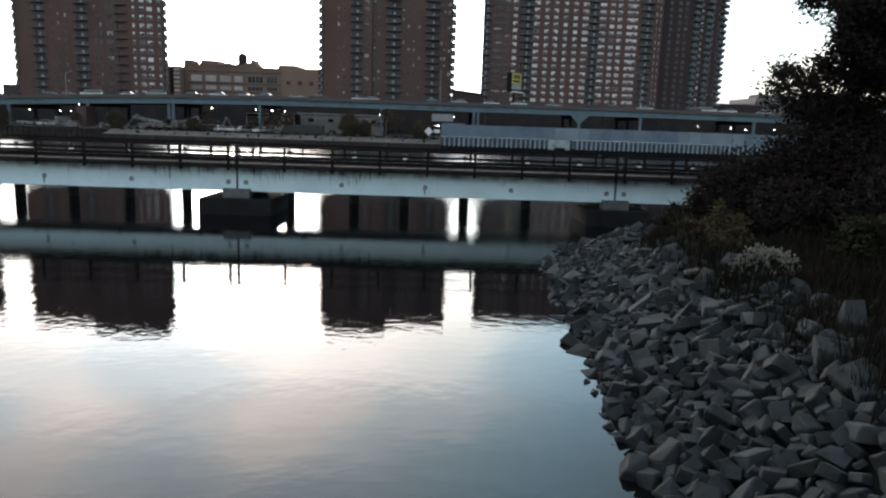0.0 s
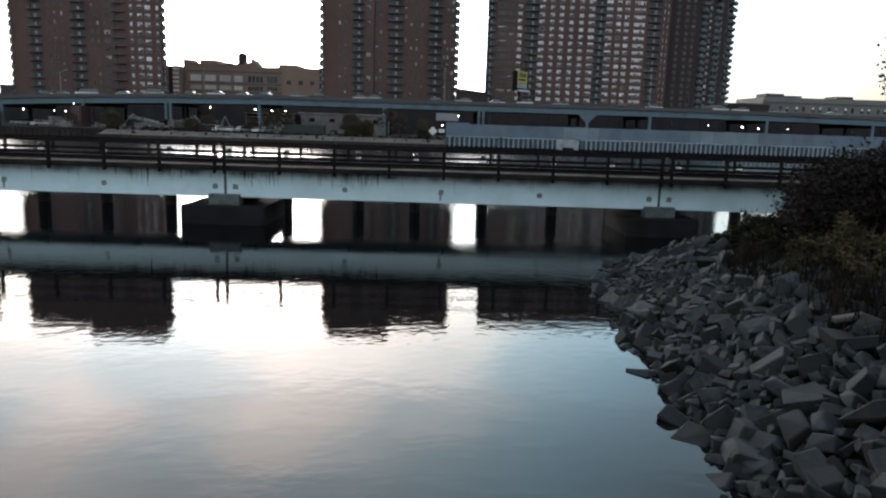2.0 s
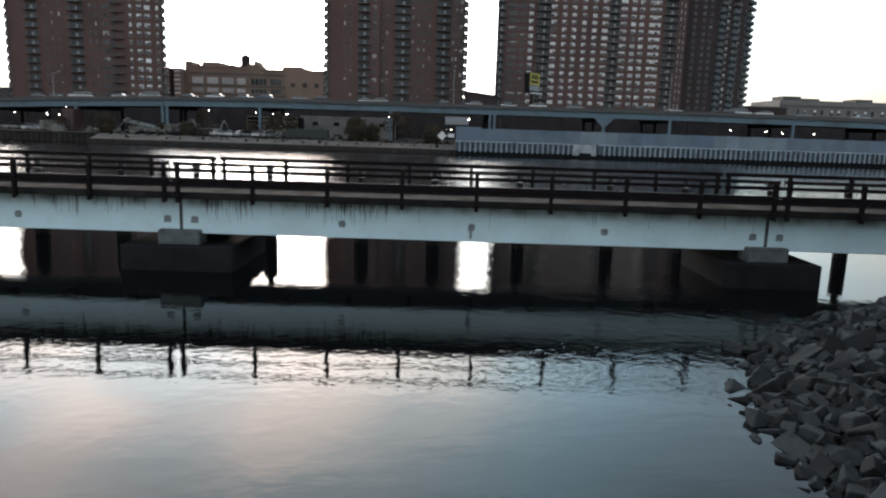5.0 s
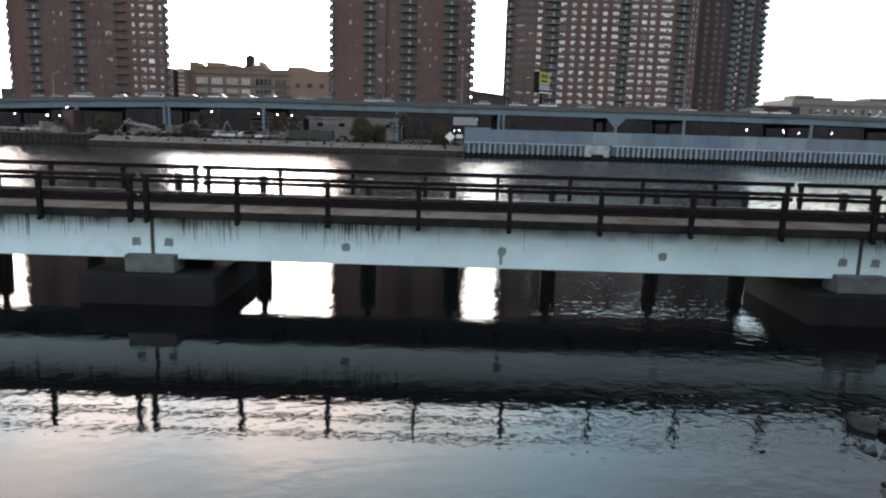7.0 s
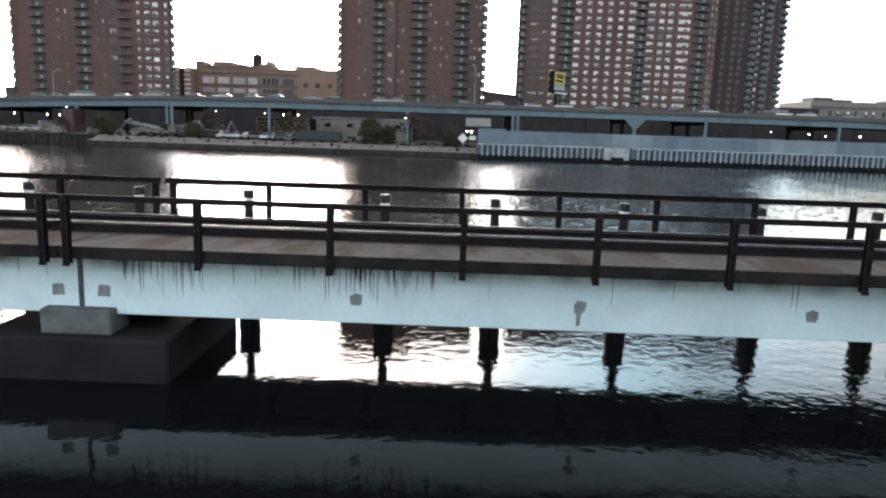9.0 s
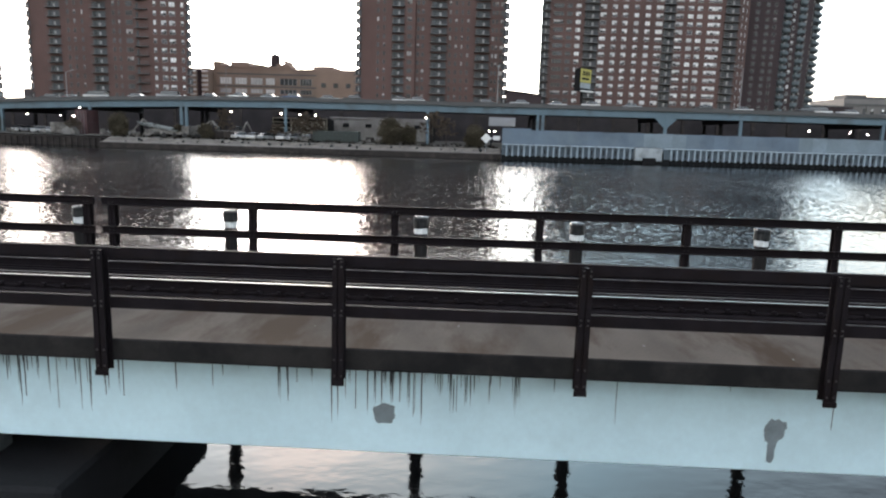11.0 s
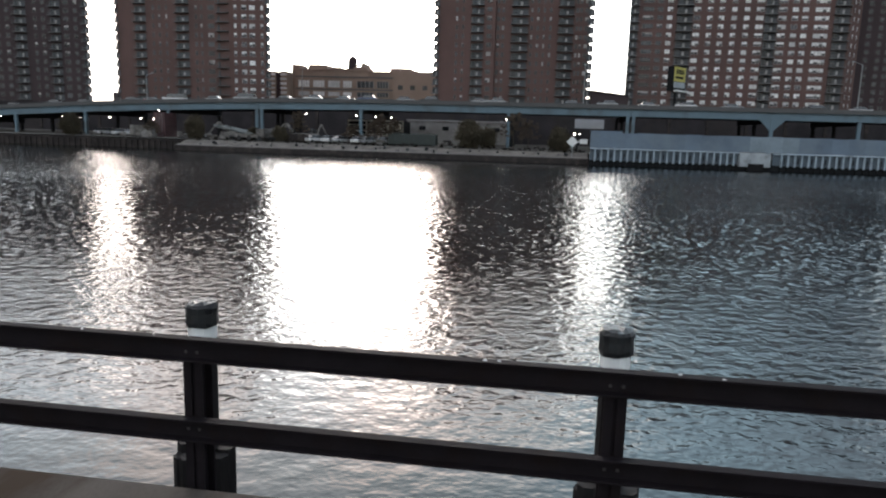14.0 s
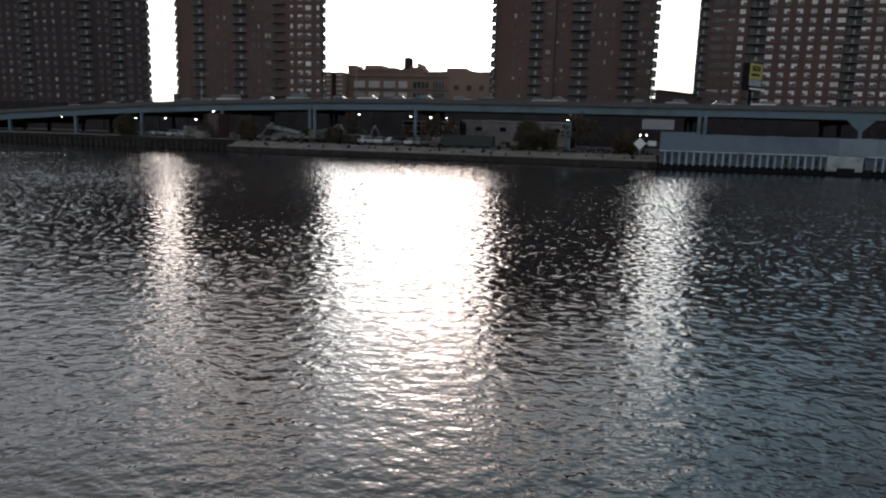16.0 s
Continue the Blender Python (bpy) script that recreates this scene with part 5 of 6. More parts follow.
for i, (x, van, c) in enumerate(spots):
    src = vans[c % 2] if van else models[c]
    m = pose(x, HY + 7.0 + 3.2 * (i % 2), 10.95 + sag(x), 0, 0, 0 if i % 2 else 180)
    ob = copy_thing(src, m)
    tagged(ob, (["white", "silver"][c % 2] + " van" if van else NAMES[c] + " car") + " on the elevated highway behind its parapet", "van" if van else "car", "cars on the highway")
yard_cars = [(-33.5, 176, 0), (-31.0, 176.5, 1), (-28.8, 175.4, 0), (-36.5, 177, 2), (-93, 178, 0), (-90, 177, 1), (-76, 178, 1), (-46, 178, 3), (-43, 177.5, 0), (-40.5, 178.5, 4), (52, 176, 0), (57, 176, 1), (47, 177, 3), (98, 178, 1),
             (-47.2, 172.9, 0), (-44.8, 173.2, 0), (-41.8, 172.8, 1), (-38.6, 173.0, 0), (-36.4, 173.4, 1), (-101.8, 184, 0), (-99.4, 185, 1)]
for i, (x, y, c) in enumerate(yard_cars):
    ob = copy_thing(models[c], pose(x, y, 2.0, 0, 0, 70 + 23 * math.sin(i * 3.0)))
    tagged(ob, NAMES[c] + " car parked in the gravel yard under the highway", "car", "cars parked in the yard")
for ob in models + vans:
    for o in (*ob.children_recursive, ob):
        bpy.data.objects.remove(o)


def street_lamp(x, y, z, top, arm):
    p = thing("street_lamp", "tall grey street lamp pole with a single lamp head", "street lamp", (x, y, z), group="highway street lamps")
    bm = bmesh.new()
    tube(bm, (0, 0, 0), (0, 0, top), 0.11, 0.07, 8)
    if arm:
        tube(bm, (0, 0, top - 0.02), (arm, 0, top + 0.5), 0.06, 0.05, 6)
    part("pole", bm, M_STEELPOLE, p)
    bm = bmesh.new()
    box(bm, arm - 0.3, arm + 0.3, -0.18, 0.18, top + (0.42 if arm else 0.0), top + (0.62 if arm else 0.35), 0.04)
    part("lamp_head", bm, M_CAP, p)


street_lamp(5.9, 186, 10.95, 8.2, 0)
street_lamp(-91.8, 186, 9.6, 6.0, 1.6)
street_lamp(58.7, 186, 10.93, 9.2, -1.7)
street_lamp(-60, 200, 10.6, 8.0, 1.5)
street_lamp(132, 186, 10.1, 7.5, -1.6)

bm = bmesh.new()
bmesh.ops.create_uvsphere(bm, u_segments=8, v_segments=6, radius=0.13)
bulb = mesh_of("bulb", bm, M_LAMP)
bm = bmesh.new()
tube(bm, (0, 0, 0.1), (0, 0, 0.28), 0.22, 0.10, 8)
hood = mesh_of("hood", bm, M_UNDER)
for x, y, z in ((-104, 190, 6.0), (-96, 190, 5.9), (-93.5, 191, 5.9), (-87.5, 183.5, 7.8), (-84.9, 183.2, 7.9), (-54, 186, 7.9), (-42, 184, 7.7), (-38, 185, 7.6), (-34.8, 186, 7.6), (-9.6, 183, 7.7), (9.7, 184, 7.7),
                (4.5, 188, 5.2), (5.6, 188, 5.2), (49.5, 196, 5.3), (51.5, 196, 5.4), (53.4, 196, 5.4), (56.0, 192, 5.4), (57.2, 184, 4.2), (67.6, 184, 5.3), (76, 190, 7.3), (85, 190, 7.2), (90, 192, 6.9), (97, 190, 7.0), (-112, 190, 5.8), (-118, 192, 5.9),
                (-126, 188, 6.2), (-133, 190, 5.6)):
    p = thing("area_lamp", "small lit lamp under the highway", "lamp", (x, y, z), group="lamps under the highway")
    part("bulb", bulb, None, p)
    part("hood", hood, None, p)

board = thing("billboard", "small yellow billboard on a dark mast above the highway", "billboard", (27.9, 204.7, 10.95), turn=52)
bm = bmesh.new()
box(bm, -2.6, 2.6, 0.06, 1.7, 4.6, 10.0, 0.05)
part("sign_box", bm, M_BLACK, board)
bm = bmesh.new()
box(bm, -2.55, 2.55, 0.0, 0.058, 6.7, 9.9)
face = part("sign_face", bm, M_YELLOW, board, "yellow printed face")
for x, w, z, h in ((-1.5, 0.5, 8.3, 1.1), (-0.75, 0.5, 8.3, 1.1), (0.0, 0.5, 8.3, 1.1), (0.75, 0.5, 8.3, 1.1), (1.5, 0.5, 8.3, 1.1), (-0.2, 3.6, 7.35, 0.5)):
    bm = bmesh.new()
    box(bm, x - w / 2, x + w / 2, -0.02, -0.002, z, z + h)
    part("print_bar", bm, M_BLACK, face)
bm = bmesh.new()
box(bm, -2.5, 2.5, 0.0, 0.058, 5.3, 6.6)
part("lower_panel", bm, M_OUTFALL, board, "pale grey panel under the yellow face")
bm = bmesh.new()
box(bm, -2.7, 2.7, -0.9, -0.2, 4.4, 4.75, 0.04)
part("light_trough", bm, M_WHITE, board, "white light trough below the face")
bm = bmesh.new()
tube(bm, (0, 0.9, 0), (0, 0.9, 4.6), 0.3, 0.3, 8)
part("mast", bm, M_BLACK, board)

# the yard between highway and water
shed = thing("warehouse", "long pale low warehouse with small openings behind the highway columns", "warehouse", (0, 214, 0))
bm = bmesh.new()
box(bm, -37, -11, 0, 18, 1.9, 7.4)
box(bm, -37.2, -10.8, -0.3, 0.0, 7.4, 7.8)
part("wall", bm, M_SHED, shed)
for x, w, z, h in ((-33, 1.6, 5.2, 1.0), (-27, 1.6, 5.2, 1.0), (-20.5, 5, 2.0, 3.2), (-14, 1.6, 5.2, 1.0)):
    bm = bmesh.new()
    box(bm, x - w / 2, x + w / 2, -0.12, -0.01, z, z + h)
    part("opening", bm, M_UNDER, shed)
off = thing("white_site_office", "two-storey pale site office with dark windows", "site office", (-45, 205, 0))
bm = bmesh.new()
box(bm, -5, 9, 0, 8, 1.9, 7.0, 0.05)
part("wall", bm, M_UNDER, off)
bm = bmesh.new()
lattice(bm, [-5, -4.8, -0.4, -0.1, 2.0, 2.15, 4.2, 4.35, 6.4, 6.55, 8.75, 9.0], [1.95, 2.1, 3.5, 3.7, 4.5, 4.7, 5.9, 6.1, 6.9, 7.2], -0.5, -0.3)
part("gallery_frame", bm, M_WHITE, off, "white gallery posts and rails")
for i in range(4):
    for j in range(2):
        bm = bmesh.new()
        box(bm, -0.8, 0.8, -0.06, -0.002, 2.5 + 2.4 * j, 4.1 + 2.4 * j)
        part("window", bm, M_BLIND, off, at=(0.95 + i * 2.2, 0, 0))
box_things = ((-27.2, 172.5, 9.5, 2.5, 2.3, M_GREENBOX, "dark green roll-off container on the gravel"), (6.6, 171, 5.2, 2.5, 1.9, M_STOREWALL, "pale blue-white box trailer raised behind the fence"),
              (-87, 176, 4.5, 2.4, 2.4, M_MACHINE, "dull grey box truck body in the yard"), (-52, 173, 6, 2.4, 1.6, M_QUAY, "heap of dark scrap in a skip"), (-37.8, 178, 3.6, 2.3, 1.8, M_MACHINE, "grey skip in the yard"))
for x, y, w, d, h, mt, lab in box_things:
    raised = 4.05 if "raised" in lab else 0.0
    c = thing("container", lab, "container", (x, y, 2.0))
    bm = bmesh.new()
    box(bm, -w / 2, w / 2, -d / 2, d / 2, raised + 0.2, raised + h, 0.04)
    part("body", bm, mt, c)
    for i in range(int(w / 0.9)):
        bm = bmesh.new()
        box(bm, -w / 2 + 0.45 + i * 0.9, -w / 2 + 0.6 + i * 0.9, -d / 2 - 0.06, -d / 2 - 0.001, raised + 0.3, raised + h - 0.1)
        part("rib", bm, mt, c)
    for s in (-0.4, 0.4):
        bm = bmesh.new()
        box(bm, s * w - 0.15, s * w + 0.15, -d * 0.4, d * 0.4, 0, raised + 0.199)
        part("skid", bm, M_UNDER, c)
for x, y, turn, ln, up in ((-69.6, 173.5, -5, 9.5, 3.0), (-68.2, 175.5, -9, 8.5, 2.9)):
    c = thing("boom_truck", "pale grey boom lying low over a work truck", "crane truck", (x, y, 2.0), turn=turn)
    bm = bmesh.new()
    tube(bm, (0, 0, up), (ln, 0, 1.3), 0.11, 0.2, 6)
    tube(bm, (0.5, 0.5, up - 0.5), (ln, 0.5, 1.0), 0.07, 0.12, 6)
    for i in range(7):
        t = i / 7
        tube(bm, (ln * t, 0, up + (1.3 - up) * t), (ln * (t + 0.07), 0.5, up - 0.7 + (1.7 - up) * t), 0.05, 0.05, 5)
    part("boom", bm, M_CAP, c, "pale grey lattice boom")
    bm = bmesh.new()
    box(bm, ln - 4, ln + 2.5, -1.1, 1.1, 0.6, 1.3, 0.08)
    box(bm, ln + 0.8, ln + 2.6, -1.1, 1.1, 1.3, 2.4, 0.12)
    part("truck_body", bm, M_MACHINE, c)
    for i in range(3):
        for s in (-1, 1):
            bm = bmesh.new()
            tube(bm, (ln - 3 + i * 2.3, s * 0.8, 0.5), (ln - 3 + i * 2.3, s * 1.12, 0.5), 0.5, 0.5, 10)
            part("wheel", bm, M_TYRE, c)


def digger(at, turn, reach):
    """A tracked digger with its arm half folded."""
    c = thing("digger", "muddy grey tracked digger with a half-folded arm", "digger", at, group="diggers in the yard", turn=turn)
    for s in (-1, 1):
        bm = bmesh.new()
        box(bm, -1.7, 1.7, s * 0.95 - 0.25, s * 0.95 + 0.25, 0, 0.75, 0.2)
        part("track", bm, M_TYRE, c)
    bm = bmesh.new()
    box(bm, -1.7, 1.0, -1.1, 1.1, 0.8, 1.7, 0.15)
    part("housing", bm, M_MACHINE, c)
    bm = bmesh.new()
    box(bm, 0.0, 1.2, 0.1, 1.1, 1.7, 2.7, 0.1)
    part("cab", bm, M_CARGLASS, c)
    bm = bmesh.new()
    tube(bm, (0.8, -0.3, 1.4), (reach * 0.55, -0.3, 3.6), 0.24, 0.2, 6)
    tube(bm, (reach * 0.55, -0.3, 3.6), (reach, -0.3, 1.2), 0.2, 0.14, 6)
    box(bm, reach - 0.5, reach + 0.4, -0.8, 0.2, 0.4, 1.2, 0.1)
    part("arm", bm, M_MACHINE, c)


for x, y, turn, reach in ((-66.5, 175.5, 200, 4.6), (-57.5, 174.5, 20, 5.2), (-52.5, 176, 170, 4.2), (-49.5, 177.5, 60, 3.8)):
    digger((x, y, 2.0), turn, reach)
rp = random.Random(61)
for i in range(26):
    x = rp.choice((rp.uniform(-70, -48), rp.uniform(-105, -76), rp.uniform(-46, -20), rp.uniform(-70, -48)))
    w, d, h = rp.uniform(0.8, 2.4), rp.uniform(0.7, 1.5), rp.uniform(0.5, 1.5)
    c = thing("stacked_pallet_load", "weathered grey pallet load of building material in the yard", "pallet load", (x, rp.uniform(171.5, 179), 2.0), group="pallet loads in the yard", turn=rp.uniform(-40, 40))
    bm = bmesh.new()
    for k in (-0.4, 0.0, 0.4):
        box(bm, k * w - 0.06, k * w + 0.06, -d / 2, d / 2, 0, 0.1)
    box(bm, -w / 2, w / 2, -d / 2, d / 2, 0.1, 0.14)
    part("pallet", bm, M_QUAY, c)
    bm = bmesh.new()
    n = rp.randint(2, 4)
    for k in range(n):
        s = rp.uniform(0.75, 0.98)
        box(bm, -w / 2 * s, w / 2 * s, -d / 2 * s, d / 2 * s, 0.142 + h * k / n, 0.142 + h * (k + 0.93) / n, 0.03)
    part("load", bm, rp.choice((M_MACHINE, M_MACHINE, M_QUAY)), c)
for z in (2.0, 4.62):
    c = thing("shipping_container", "dull maroon shipping container stacked in the yard", "container", (-84.6, 181, z), group="stacked containers in the yard", turn=6)
    bm = bmesh.new()
    box(bm, -1.22, 1.22, -3.0, 3.0, 0.0, 2.6, 0.03)
    part("body", bm, M_MAROON, c)
    for k in (-0.6, 0.0, 0.6):
        bm = bmesh.new()
        tube(bm, (k, -3.04, 0.1), (k, -3.04, 2.5), 0.03, 0.03, 6)
        part("lock_rod", bm, M_STEELPOLE, c)
bm = bmesh.new()
bmesh.ops.create_icosphere(bm, subdivisions=3, radius=1.0)
for v in bm.verts:
    q = 1 + 0.22 * noise.noise(v.co * 1.7) + 0.08 * noise.noise(v.co * 5)
    v.co = Vector((v.co.x * 1.9 * q, v.co.y * 1.2 * q, max(v.co.z, 0.0) * 1.75 * q))
solid("covered_heap", bm, M_TARP, "heap under a crumpled grey tarpaulin on the gravel", "covered heap", (-85.0, 175.2, 2.0))
dia = thing("river_sign", "white diamond-shaped river sign on a post at the quay", "sign", (3.4, 162.2, 1.3))
bm = bmesh.new()
tube(bm, (0, 0.1, 0), (0, 0.1, 3.0), 0.06, 0.06, 6)
part("post", bm, M_STEELPOLE, dia)
bm = bmesh.new()
v = [bm.verts.new((1.0 * math.cos(a), y, 2.5 + 1.0 * math.sin(a))) for y in (0, 0.05) for a in (0, math.pi / 2, math.pi, 1.5 * math.pi)]
bm.faces.new(v[3::-1]), bm.faces.new(v[4:])
for i in range(4):
    bm.faces.new((v[i], v[(i + 1) % 4], v[4 + (i + 1) % 4], v[4 + i]))
part("diamond", bm, M_WHITE, dia)
bm = bmesh.new()
box(bm, 1.3, 2.6, 0, 0.05, 2.2, 3.0)
box(bm, 0, 1.4, 0.06, 0.1, 2.55, 2.65)
part("side_plate", bm, M_WHITE, dia)


# ---- plants ----
def leaf_mesh(name, specs, mt):
    """specs: rows of centre, radii, count, size, seed; plain vertex lists keep it quick."""
    verts, faces = [], []
    for centre, radii, count, size, seed in specs:
        r = np.random.RandomState(seed)
        nc = max(6, count // 70)
        d = r.normal(size=(nc, 3))
        d /= np.linalg.norm(d, axis=1)[:, None]
        clump = d * np.array(radii) * (0.4 + 0.6 * r.rand(nc, 1) ** 0.6)
        pick = r.randint(nc, size=count)
        k = (0.14 + 0.18 * r.rand(nc))[pick][:, None]
        p = np.array(centre) + clump[pick] + r.normal(size=(count, 3)) * k * np.array(radii) * 0.6
        a = r.normal(size=(count, 3)) * (1, 1, 0.6)
        a /= np.linalg.norm(a, axis=1)[:, None]
        b = np.cross(a, r.normal(size=(count, 3)))
        b /= np.linalg.norm(b, axis=1)[:, None] + 1e-6
        s = size * r.uniform(0.6, 1.4, (count, 1))
        a, b = a * s, b * s * 0.5
        k0 = len(verts)
        q = np.stack((p - a, p + b, p + a, p - b), 1).reshape(-1, 3)
        verts.extend(map(tuple, q))
        faces.extend((k0 + 4 * i, k0 + 4 * i + 1, k0 + 4 * i + 2, k0 + 4 * i + 3) for i in range(count))
    me = bpy.data.meshes.new(name)
    me.from_pydata(verts, [], faces)
    me.materials.append(mt)
    return me


def tree(name, label, at, height, spread, mt, seed, leaves=9000, size=0.09, trunk=0.16, taper=0.45):
    t = thing(name, label, "tree", at)
    r = random.Random(seed)
    bm = bmesh.new()
    top = Vector((r.uniform(-0.3, 0.3), r.uniform(-0.3, 0.3), height * 0.9))
    bend = Vector((r.uniform(-0.2, 0.2), r.uniform(-0.2, 0.2), height * 0.45))
    tube(bm, (0, 0, -0.3), bend, trunk, trunk * 0.7, 8)
    tube(bm, bend, top, trunk * 0.7, trunk * 0.15, 7)
    specs = [((0, 0, height * 0.86), (spread * 0.45, spread * 0.45, height * 0.16), leaves // 6, size, seed)]
    for i in range(11):
        a = i * 2.4 + r.uniform(-0.4, 0.4)
        z = height * (0.28 + 0.5 * i / 10)
        start = bend * min(1, z / bend.z) if z < bend.z else bend + (top - bend) * ((z - bend.z) / (top.z - bend.z))
        reach = spread * (1.0 - taper * i / 10) * r.uniform(0.75, 1.1)
        end = start + Vector((math.cos(a) * reach, math.sin(a) * reach, height * 0.12 + r.uniform(0, 0.5)))
        tube(bm, start, end, trunk * 0.4, trunk * 0.08, 6)
        for j in range(3):
            m0 = start.lerp(end, 0.4 + 0.2 * j)
            tube(bm, m0, m0 + Vector((r.uniform(-0.7, 0.7), r.uniform(-0.7, 0.7), r.uniform(0.2, 0.9))), trunk * 0.15, trunk * 0.04, 5)
        specs.append((tuple(start.lerp(end, 0.75)), (reach * 0.5, reach * 0.5, height * 0.13), leaves * 5 // 66, size, seed + i + 1))
    part("trunk", bm, M_BARK, t)
    part("crown", leaf_mesh("crown", specs, mt), None, t)
    return t


tree("bank_tree", "dark autumn tree on the near bank above the rocks", (18.5, 20.2, 2.6), 8.2, 2.75, M_LEAF, 11, 120000, 0.062, 0.18, 0.2)
tree("bank_tree", "dark autumn tree deeper on the near bank", (22.5, 24.5, 2.8), 7.6, 3.8, M_LEAF, 29, 50000, 0.1)
tree("bank_tree", "bare-topped dark tree at the edge of the bank", (20.4, 16.0, 2.6), 6.4, 3.0, M_LEAF, 47, 70000, 0.07)


def shrub(label, at, radii, mt, seed, count=3500, size=0.07, name="shrub"):
    s = thing(name, label, "shrub", at)
    r = random.Random(seed)
    bm = bmesh.new()
    for _ in range(14):
        a, q = r.uniform(0, 6.28), r.uniform(0.3, 0.9)
        tube(bm, (r.uniform(-0.1, 0.1), r.uniform(-0.1, 0.1), -0.2), (math.cos(a) * radii[0] * q, math.sin(a) * radii[1] * q, radii[2] * r.uniform(1.1, 1.8)), 0.02, 0.005, 5)
    part("woody_base", bm, M_BARK, s)
    part("foliage", leaf_mesh("foliage", [((0, 0, radii[2] * 0.95), radii, count, size, seed)], mt), None, s)
    return s


for i, (x, y, rx, rz, mt) in enumerate(((14.6, 20.8, 1.4, 1.3, M_LEAF), (16.5, 20.9, 1.5, 1.4, M_LEAF), (14.2, 22.6, 1.3, 1.0, M_LEAF), (15.6, 25.5, 1.9, 1.2, M_LEAF), (13.2, 18.2, 0.55, 0.5, M_OLIVE), (13.5, 19.3, 0.6, 0.62, M_OLIVE), (12.9, 17.4, 0.5, 0.4, M_OLIVE), (17.0, 23.6, 1.6, 1.3, M_LEAF), (19.2, 27.5, 2.2, 1.3, M_LEAF),
                                        (15.0, 18.2, 1.1, 0.8, M_LEAF), (12.5, 19.0, 0.5, 0.42, M_OLIVE), (16.6, 29.2, 1.7, 0.9, M_SHRUB), (21.0, 31.0, 2.2, 1.2, M_LEAF), (14.6, 14.2, 0.9, 0.6, M_SHRUB),
                                        (16.4, 16.2, 1.3, 0.9, M_LEAF), (25, 34, 2.4, 1.3, M_LEAF), (18.4, 31.6, 1.5, 0.75, M_SHRUB), (14.7, 28.0, 1.0, 0.55, M_SHRUB), (17.8, 13.0, 1.4, 1.0, M_LEAF), (22, 20, 2.2, 1.4, M_LEAF))):
    if y > 19.5:
        x, rz = max(x, 4.5 + 0.645 * (y - 8.4) + rx * 1.4), rz * (1 if y < 21 else 0.55)
    d = x - shore_x(y)
    shrub("dull green and brown shrub on the bank behind the rocks" if mt is M_SHRUB else "golden olive shrub at the edge of the rocks" if mt is M_OLIVE else "dark leafy shrub on the bank behind the rocks", (x, y, bank_z(d, y)), (rx, rx, rz), mt, 100 + i, int((3600 if mt is M_OLIVE else 7000) * rx), 0.05 if mt is M_OLIVE else 0.065)

for i, (x, y, r, rz) in enumerate(((18.9, 22.4, 1.7, 1.35), (20.6, 19.4, 1.8, 1.4), (21.5, 23.5, 2.0, 1.5), (17.6, 18.6, 1.3, 1.0), (15.9, 20.3, 1.1, 1.65), (17.3, 20.0, 1.4, 1.75),
                                   (17.0, 26.0, 1.6, 1.42), (18.9, 25.6, 1.8, 1.6), (21.0, 26.2, 2.0, 1.7))):
    shrub("tall dark leafy shrub under the bank trees", (x, y, bank_z(x - shore_x(y), y)), (r, r, rz), M_LEAF, 160 + i, int(9000 * r), 0.065)
for i, (x, y, r, rz) in enumerate(((14.2, 27.0, 0.5, 0.34), (15.2, 27.1, 0.9, 0.62), (16.5, 27.3, 1.1, 0.66), (14.6, 25.6, 0.6, 0.42), (14.0, 24.0, 0.7, 0.5))):
    shrub("low olive-green bush on the point of the bank", (x, y, bank_z(x - shore_x(y), y)), (r, r, rz), M_SHRUB, 180 + i, int(8000 * r), 0.05)
flower = shrub("shrub covered with pale fluffy seed heads", (12.45, 14.5, 1.2), (0.85, 0.8, 0.6), M_SHRUB, 301, 5000, 0.045, "seed_head_shrub")
part("seed_heads", leaf_mesh("seed_heads", [((0.9 * math.cos(i * 2.4) * math.sqrt(i / 130), 0.85 * math.sin(i * 2.4) * math.sqrt(i / 130),
    1.3 - 0.85 * (i / 130) ** 1.5 + 0.12 * math.sin(i * 5.1)), (0.075, 0.075, 0.085), 90, 0.022, 800 + i) for i in range(130)], M_FLUFF), None, flower, "pale fluffy seed heads").name = "seed_head_spray"

# weeds and dry stalks over the top of the bank
rs = np.random.RandomState(5)
verts, faces = [], []
count = 0
while count < 80000:
    y = rs.uniform(-10, 40)
    d = (3.0 if y > 22 else 2.75) + abs(rs.normal()) * 2.6
    x = shore_x(y) + d + rs.normal() * 0.2
    dens = 0.5 + 0.5 * noise.noise((x * 0.6, y * 0.6, 0))
    if rs.rand() > dens + 0.25 or (35.5 < y < 41 and x > 30):
        continue
    z = bank_z(x - shore_x(y), y) - 0.08
    h = rs.uniform(0.2, 0.75) * (0.6 + 0.8 * dens) * (0.5 if y > 23 else 1.0)
    a, lean = rs.uniform(0, 6.28), rs.uniform(0.05, 0.45) * h
    w = rs.uniform(0.008, 0.02)
    tx, ty = math.cos(a), math.sin(a)
    k0 = len(verts)
    verts += [(x - ty * w, y + tx * w, z), (x + ty * w, y - tx * w, z), (x + tx * lean * 0.4 + ty * w * 0.8, y + ty * lean * 0.4 - tx * w * 0.8, z + h * 0.6),
              (x + tx * lean * 0.4 - ty * w * 0.8, y + ty * lean * 0.4 + tx * w * 0.8, z + h * 0.6), (x + tx * lean, y + ty * lean, z + h)]
    faces += [(k0, k0 + 1, k0 + 2, k0 + 3), (k0 + 3, k0 + 2, k0 + 4)]
    count += 1
me = bpy.data.meshes.new("weeds")
me.from_pydata(verts, [], faces)
